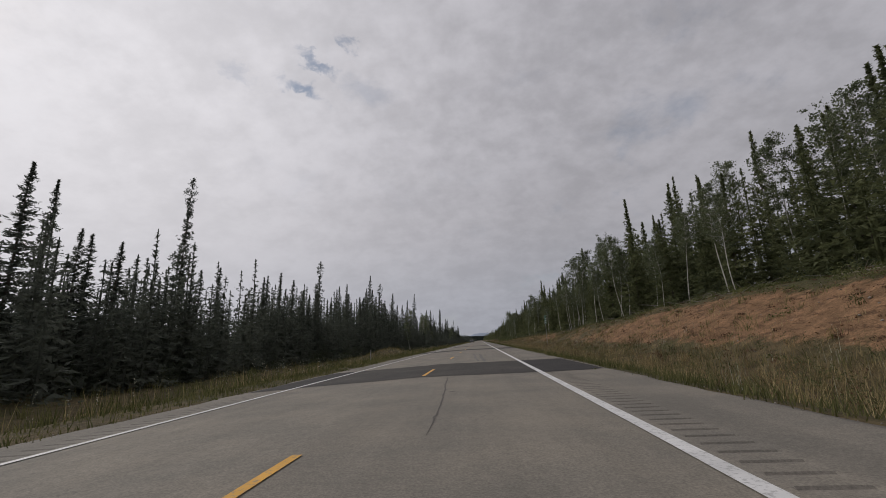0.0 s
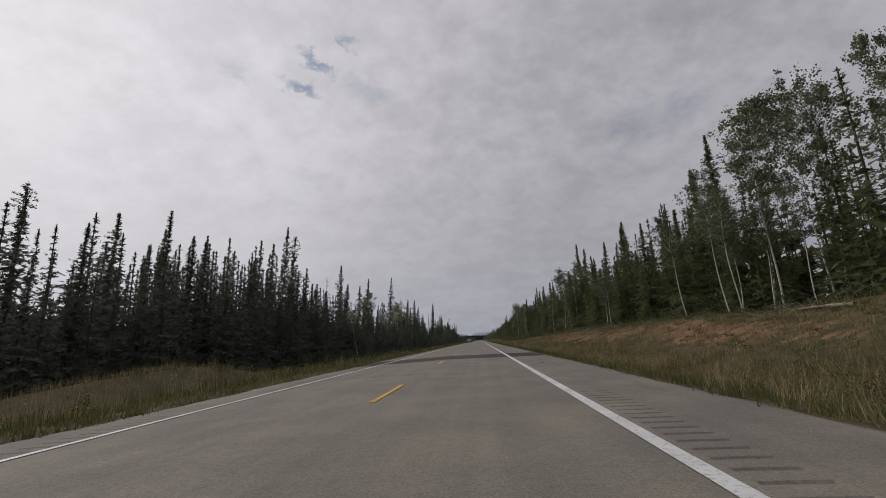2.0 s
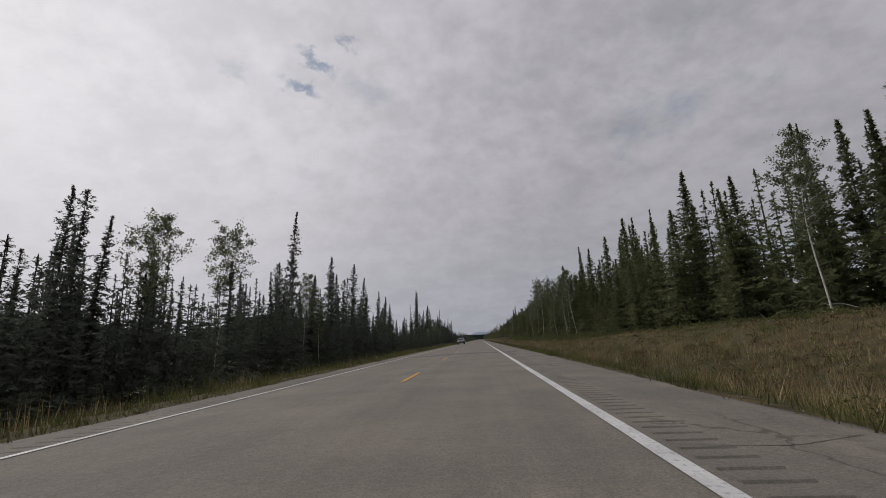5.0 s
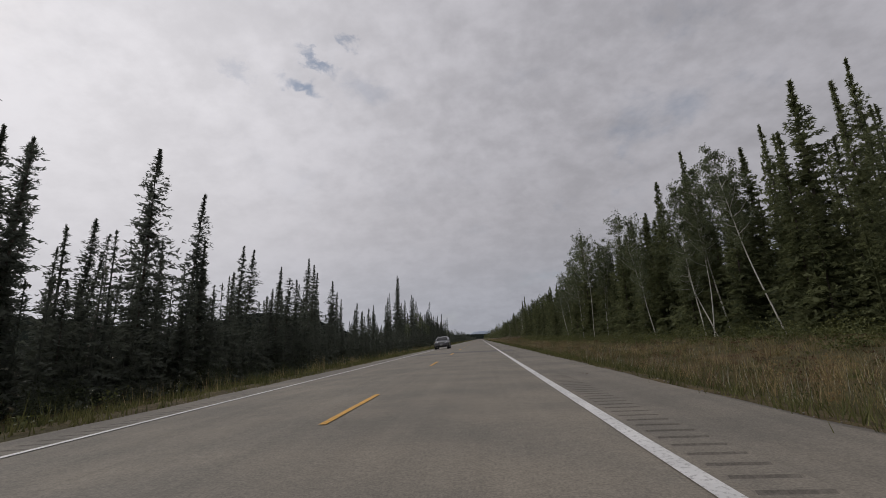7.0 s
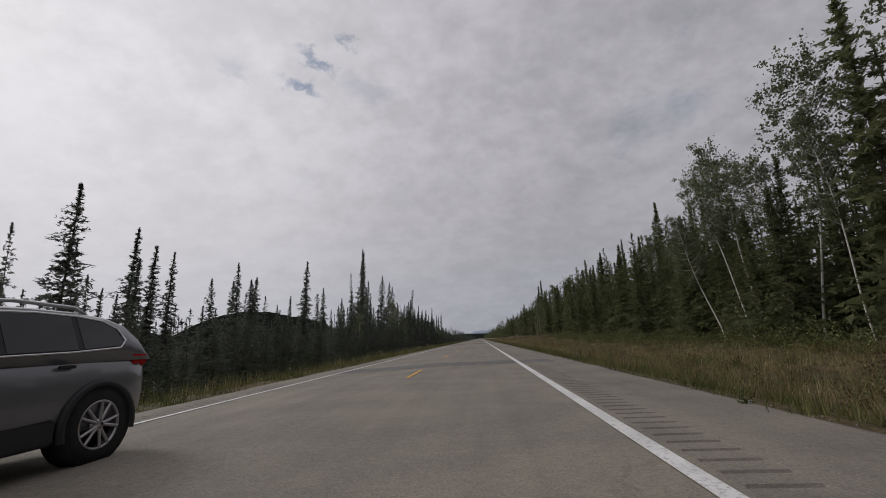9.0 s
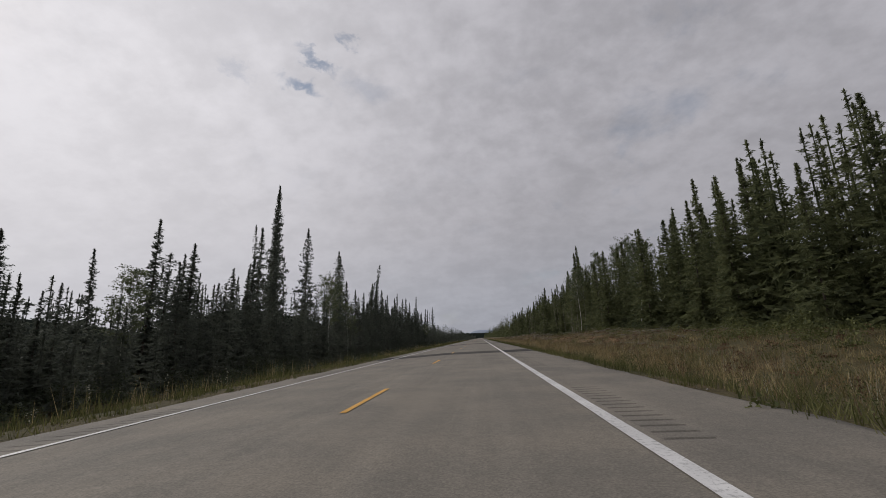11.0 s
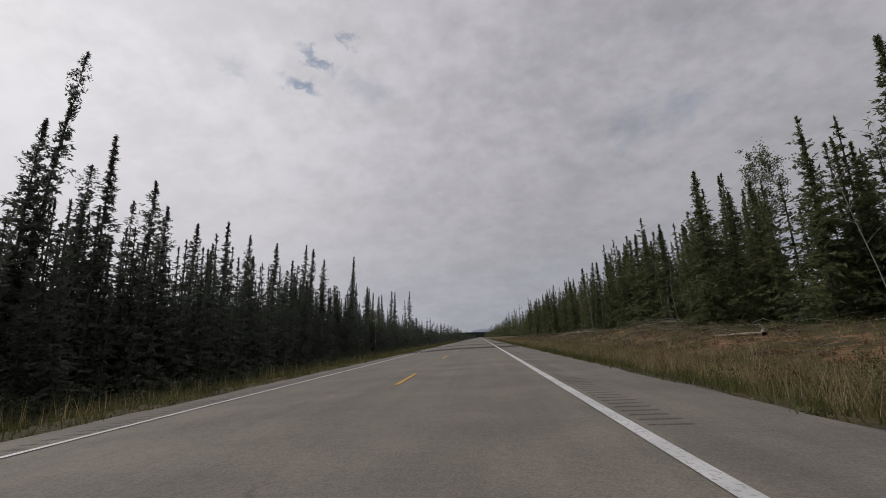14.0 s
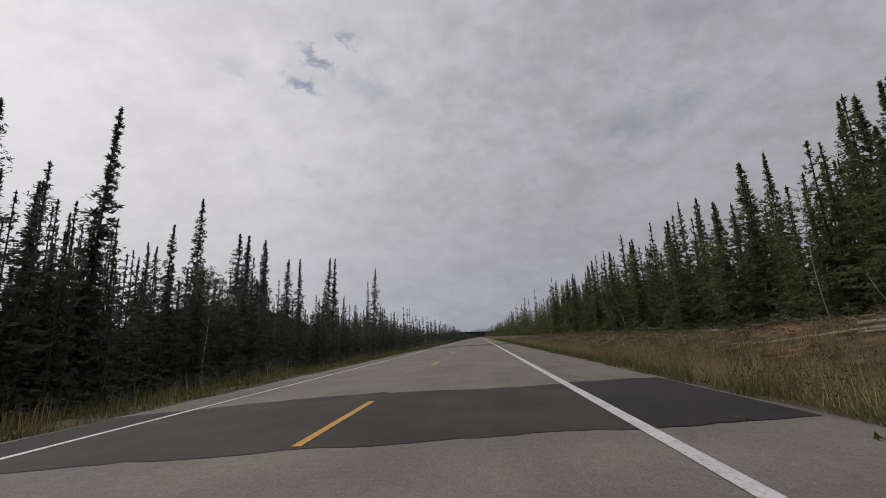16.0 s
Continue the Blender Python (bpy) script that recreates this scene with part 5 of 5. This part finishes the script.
ALLOY = plain("alloy_rim", (0.45, 0.45, 0.46), 0.3, 0.9, 0.5, 0.08)
GLASS = plain("tinted_glass", (0.012, 0.014, 0.016), 0.04, 0.0, 0.6, 0.05)
LENS = plain("headlight_lens", (0.75, 0.77, 0.80), 0.12, 0.1, 0.6, 0.05)
DAYLIGHT_STRIP = plain("lit_strip", (0.8, 0.8, 0.8), 0.3)
DAYLIGHT_STRIP.node_tree.nodes["Principled BSDF"].inputs["Emission Color"].default_value = (0.95, 0.97, 1.0, 1)
DAYLIGHT_STRIP.node_tree.nodes["Principled BSDF"].inputs["Emission Strength"].default_value = 1.5
AMBER = plain("amber_lens", (0.55, 0.13, 0.02), 0.2, 0.0, 0.5, 0.05)
RED_LENS = plain("red_lens", (0.42, 0.012, 0.015), 0.2, 0.0, 0.5, 0.05)


def loft(sections):
    n = len(sections[0])
    v = np.array([q for s in sections for q in s], float)
    i = np.arange(len(sections) - 1)[:, None] * n
    j = np.arange(n)[None, :]
    f = np.stack([i + j, i + (j + 1) % n, i + n + (j + 1) % n, i + n + j], -1).reshape(-1, 4).tolist()
    f.append(list(range(n))[::-1])
    f.append(list(range((len(sections) - 1) * n, len(sections) * n)))
    return v, f


def body_section(y, low, top, w):
    h = top - low
    half = [(0.0, low), (0.86 * w, low), (0.965 * w, low + 0.10 * h), (0.995 * w, low + 0.35 * h), (w, low + 0.62 * h), (0.975 * w, low + 0.84 * h),
            (0.90 * w, top - 0.015), (0.62 * w, top + 0.018), (0.0, top + 0.03)]
    return [(x, y, z) for x, z in half] + [(-x, y, z) for x, z in half[-2:0:-1]]


def cabin_x(z):
    return 0.885 - (z - 1.05) * 0.40


def cabin_section(y, top):
    z1 = 1.04 + (top - 1.04) * 0.5
    half = [(0.0, 1.0), (cabin_x(1.02), 1.02), (cabin_x(z1), z1), (cabin_x(top - 0.05), top - 0.05), (cabin_x(top) - 0.05, top - 0.008), (0.0, top + 0.035)]
    return [(x, y, z) for x, z in half] + [(-x, y, z) for x, z in half[-2:0:-1]]


def panel(points, off):
    """A thin slab on a list of points, thickened along off."""
    k = len(points)
    v = [tuple(p) for p in points] + [tuple(np.array(p) + np.array(off)) for p in points]
    f = [list(range(k))[::-1], list(range(k, 2 * k))] + [[i, (i + 1) % k, k + (i + 1) % k, k + i] for i in range(k)]
    return v, f


def lathe(profile, steps=28):
    """Turn (x, r) pairs round the x axis."""
    a = np.linspace(0, 2 * np.pi, steps, endpoint=False)
    n = len(profile)
    v = np.array([(x, r * np.cos(t), r * np.sin(t)) for t in a for x, r in profile])
    i = np.arange(steps)[:, None]
    j = np.arange(n - 1)[None, :]
    f = np.stack([i * n + j, i * n + j + 1, ((i + 1) % steps) * n + j + 1, ((i + 1) % steps) * n + j], -1).reshape(-1, 4)
    return v, f


def sport_utility_car(m):
    car = tagged(new("car"), "dark grey sport utility car with dark glass on the oncoming lane", "car")
    st = [(-2.31, 0.46, 0.80, 0.66), (-2.24, 0.36, 0.90, 0.80), (-2.05, 0.30, 0.975, 0.875), (-1.75, 0.27, 1.01, 0.91), (-1.35, 0.26, 1.05, 0.925), (-0.95, 0.25, 1.085, 0.93),
          (-0.2, 0.25, 1.10, 0.93), (0.7, 0.25, 1.115, 0.93), (1.4, 0.26, 1.13, 0.928), (1.9, 0.29, 1.14, 0.91), (2.18, 0.36, 1.12, 0.86), (2.29, 0.46, 1.05, 0.78)]
    part("body", mesh_of("body", *loft([body_section(*s) for s in st]), CAR_PAINT, True), car)
    cs = [(-0.98, 1.08), (-0.72, 1.27), (-0.42, 1.44), (-0.12, 1.55), (0.35, 1.60), (0.9, 1.61), (1.4, 1.59), (1.8, 1.54), (2.0, 1.47), (2.14, 1.32), (2.24, 1.09)]
    part("roof", mesh_of("roof", *loft([cabin_section(*c) for c in cs]), CAR_PAINT, True), car)
    for s in (-1, 1):
        for ring in (((-0.60, 1.12), (-0.33, 1.33), (-0.02, 1.465), (0.30, 1.51), (0.52, 1.52), (0.52, 1.13)),
                     ((0.60, 1.13), (0.60, 1.522), (0.95, 1.525), (1.30, 1.508), (1.30, 1.15)),
                     ((1.37, 1.152), (1.37, 1.503), (1.66, 1.465), (1.82, 1.39), (1.90, 1.26), (1.82, 1.19))):
            pts = [(s * (cabin_x(z) - 0.006), y, z) for y, z in ring]
            part("side_window", mesh_of("side_window", *panel(pts, (s * 0.022, 0, 0.008)), GLASS), car, "dark tinted side window")
        rim = [(-0.63, 1.10), (-0.36, 1.325), (-0.04, 1.485), (0.30, 1.53), (0.95, 1.545), (1.38, 1.525), (1.68, 1.485), (1.86, 1.395), (1.94, 1.26), (1.84, 1.17), (1.2, 1.13), (0.4, 1.11), (-0.63, 1.10)]
        loop = [(s * (cabin_x(z) + 0.012), y, z) for y, z in rim]
        part("window_trim", mesh_of("window_trim", *tube(loop, [0.013] * len(loop), 6), CHROME, True), car, "bright strip round the side windows")
        part("roof_rail", mesh_of("roof_rail", *tube([(s * 0.60, -0.10, 1.56), (s * 0.615, 0.05, 1.625), (s * 0.62, 0.8, 1.66), (s * 0.60, 1.45, 1.635), (s * 0.58, 1.62, 1.57)], [0.014, 0.02, 0.02, 0.02, 0.014], 8), ALLOY, True), car, "silver roof rail")
        for y0, y1, z0, z1 in ((0.52, 0.60, 1.13, 1.521), (1.30, 1.37, 1.15, 1.506)):
            pts = [(s * (cabin_x(z) - 0.004), y, z) for y, z in ((y0, z0), (y0, z1), (y1, z1), (y1, z0))]
            part("pillar", mesh_of("pillar", *panel(pts, (s * 0.016, 0, 0.006)), TRIM), car, "black window pillar")
        for y in (0.33, 1.12):
            part("door_handle", box_bm(s * 0.934, y, 0.985, 0.03, 0.19, 0.035, 0.01), car, "", TRIM)
        part("mirror", box_bm(s * 1.00, -0.52, 1.16, 0.20, 0.11, 0.15, 0.035), car, "", CAR_PAINT)
        part("side_sill", box_bm(s * 0.912, 0.04, 0.38, 0.06, 2.05, 0.24, 0.025), car, "black plastic sill", TRIM)
        # slim headlight with an amber corner
        pts = [(s * 0.44, -2.262, 0.855), (s * 0.70, -2.215, 0.875), (s * 0.84, -2.02, 0.925), (s * 0.85, -1.90, 0.935), (s * 0.83, -2.03, 0.885), (s * 0.68, -2.235, 0.835)]
        lamp = part("headlight", mesh_of("headlight", *panel(pts, (s * 0.03, -0.035, 0.012)), LENS), car, "slim clear headlight")
        pts = [(s * 0.47, -2.300, 0.862), (s * 0.72, -2.252, 0.884), (s * 0.72, -2.258, 0.866), (s * 0.47, -2.306, 0.846)]
        part("daylight_strip", mesh_of("daylight_strip", *panel(pts, (s * 0.004, -0.012, 0.002)), DAYLIGHT_STRIP), lamp, "bright slim lit strip")
        part("turn_lamp", box_bm(s * 0.862, -1.98, 0.905, 0.03, 0.12, 0.028, 0.008), lamp, "amber lens", AMBER)
        part("fog_lamp", box_bm(s * 0.655, -2.235, 0.70, 0.28, 0.10, 0.115, 0.04), car, "dark lower lamp recess", TRIM)
        part("tail_light", box_bm(s * 0.80, 2.10, 1.03, 0.16, 0.26, 0.17, 0.03), car, "red tail light", RED_LENS)
        for y in (-1.40, 1.54):
            arch = [(s * 0.925, y + 0.43 * math.cos(a), 0.36 + 0.43 * math.sin(a)) for a in np.linspace(-0.25, math.pi + 0.25, 17)]
            part("wheel_arch", mesh_of("wheel_arch", *tube(arch, [0.045] * 17, 6), TRIM, True), car, "black plastic arch trim")
            v, f = lathe([(s * 0.70, 0.0), (s * 0.70, 0.42), (s * 0.934, 0.42), (s * 0.934, 0.30)], 24)
            part("wheel_well", mesh_of("wheel_well", v + np.array([0, y, 0.38]), f, RUBBER), car)
            v, f = lathe([(s * 0.74, 0.22), (s * 0.735, 0.33), (s * 0.76, 0.358), (s * 0.84, 0.362), (s * 0.925, 0.358), (s * 0.947, 0.335), (s * 0.945, 0.25)], 36)
            tyre = part("tyre", mesh_of("tyre", v + np.array([0, y, 0.362]), f, RUBBER, True), car)
            pieces_ = [lathe([(s * 0.945, 0.25), (s * 0.952, 0.238), (s * 0.93, 0.225), (s * 0.86, 0.22)], 36), lathe([(s * 0.94, 0.0), (s * 0.945, 0.055), (s * 0.90, 0.075)], 20)]
            for k in range(5):
                for d in (-0.12, 0.12):
                    a = k * 2 * math.pi / 5 + d
                    e = k * 2 * math.pi / 5 + d * 1.9
                    pieces_.append(tube([(s * 0.935, 0.04 * math.cos(a), 0.04 * math.sin(a)), (s * 0.938, 0.235 * math.cos(e), 0.235 * math.sin(e))], [0.02, 0.018], 6))
            v, f = merged(pieces_)
            part("rim", mesh_of("rim", v + np.array([0, y, 0.362]), f, ALLOY, True), tyre, "bright spoked alloy rim")
    pts = [(-0.70, -0.905, 1.135), (0.70, -0.905, 1.135), (0.66, -0.60, 1.355), (0.59, -0.24, 1.515), (-0.59, -0.24, 1.515), (-0.66, -0.60, 1.355)]
    part("windscreen", mesh_of("windscreen", *panel(pts, (0, -0.03, 0.035)), GLASS), car, "dark sloping windscreen")
    pts = [(-0.60, 2.205, 1.18), (0.60, 2.205, 1.18), (0.57, 2.055, 1.43), (-0.57, 2.055, 1.43)]
    part("spoiler", box_bm(0, 2.04, 1.525, 1.10, 0.22, 0.035, 0.014), car, "roof spoiler over the rear window", CAR_PAINT)
    part("rear_window", mesh_of("rear_window", *panel(pts[::-1], (0, 0.03, 0.015)), GLASS), car)
    grille = part("grille", box_bm(0, -2.285, 0.805, 0.90, 0.07, 0.175, 0.03), car, "bright grille with seven upright slots", CHROME)
    for k in range(7):
        part("slot", box_bm((k - 3) * 0.120, -2.318, 0.805, 0.074, 0.02, 0.135, 0.009), grille, "", TRIM)
    part("front_bumper", box_bm(0, -2.25, 0.42, 1.56, 0.17, 0.24, 0.06), car, "black lower bumper", TRIM)
    part("rear_bumper", box_bm(0, 2.25, 0.46, 1.50, 0.14, 0.22, 0.05), car, "black lower bumper", TRIM)
    plate = part("number_plate", box_bm(0, -2.345, 0.60, 0.31, 0.012, 0.16, 0.004), car, "pale plate", WHITE_SHEET)
    part("bar", box_bm(0, -2.3525, 0.60, 0.22, 0.004, 0.055, 0.001), plate, "", TRIM)
    car.matrix_world = m
    return car


sport_utility_car(pose(-2.88, 249.52, float(road_z(-2.85)) + 0.002, 0, -2.2, 0))
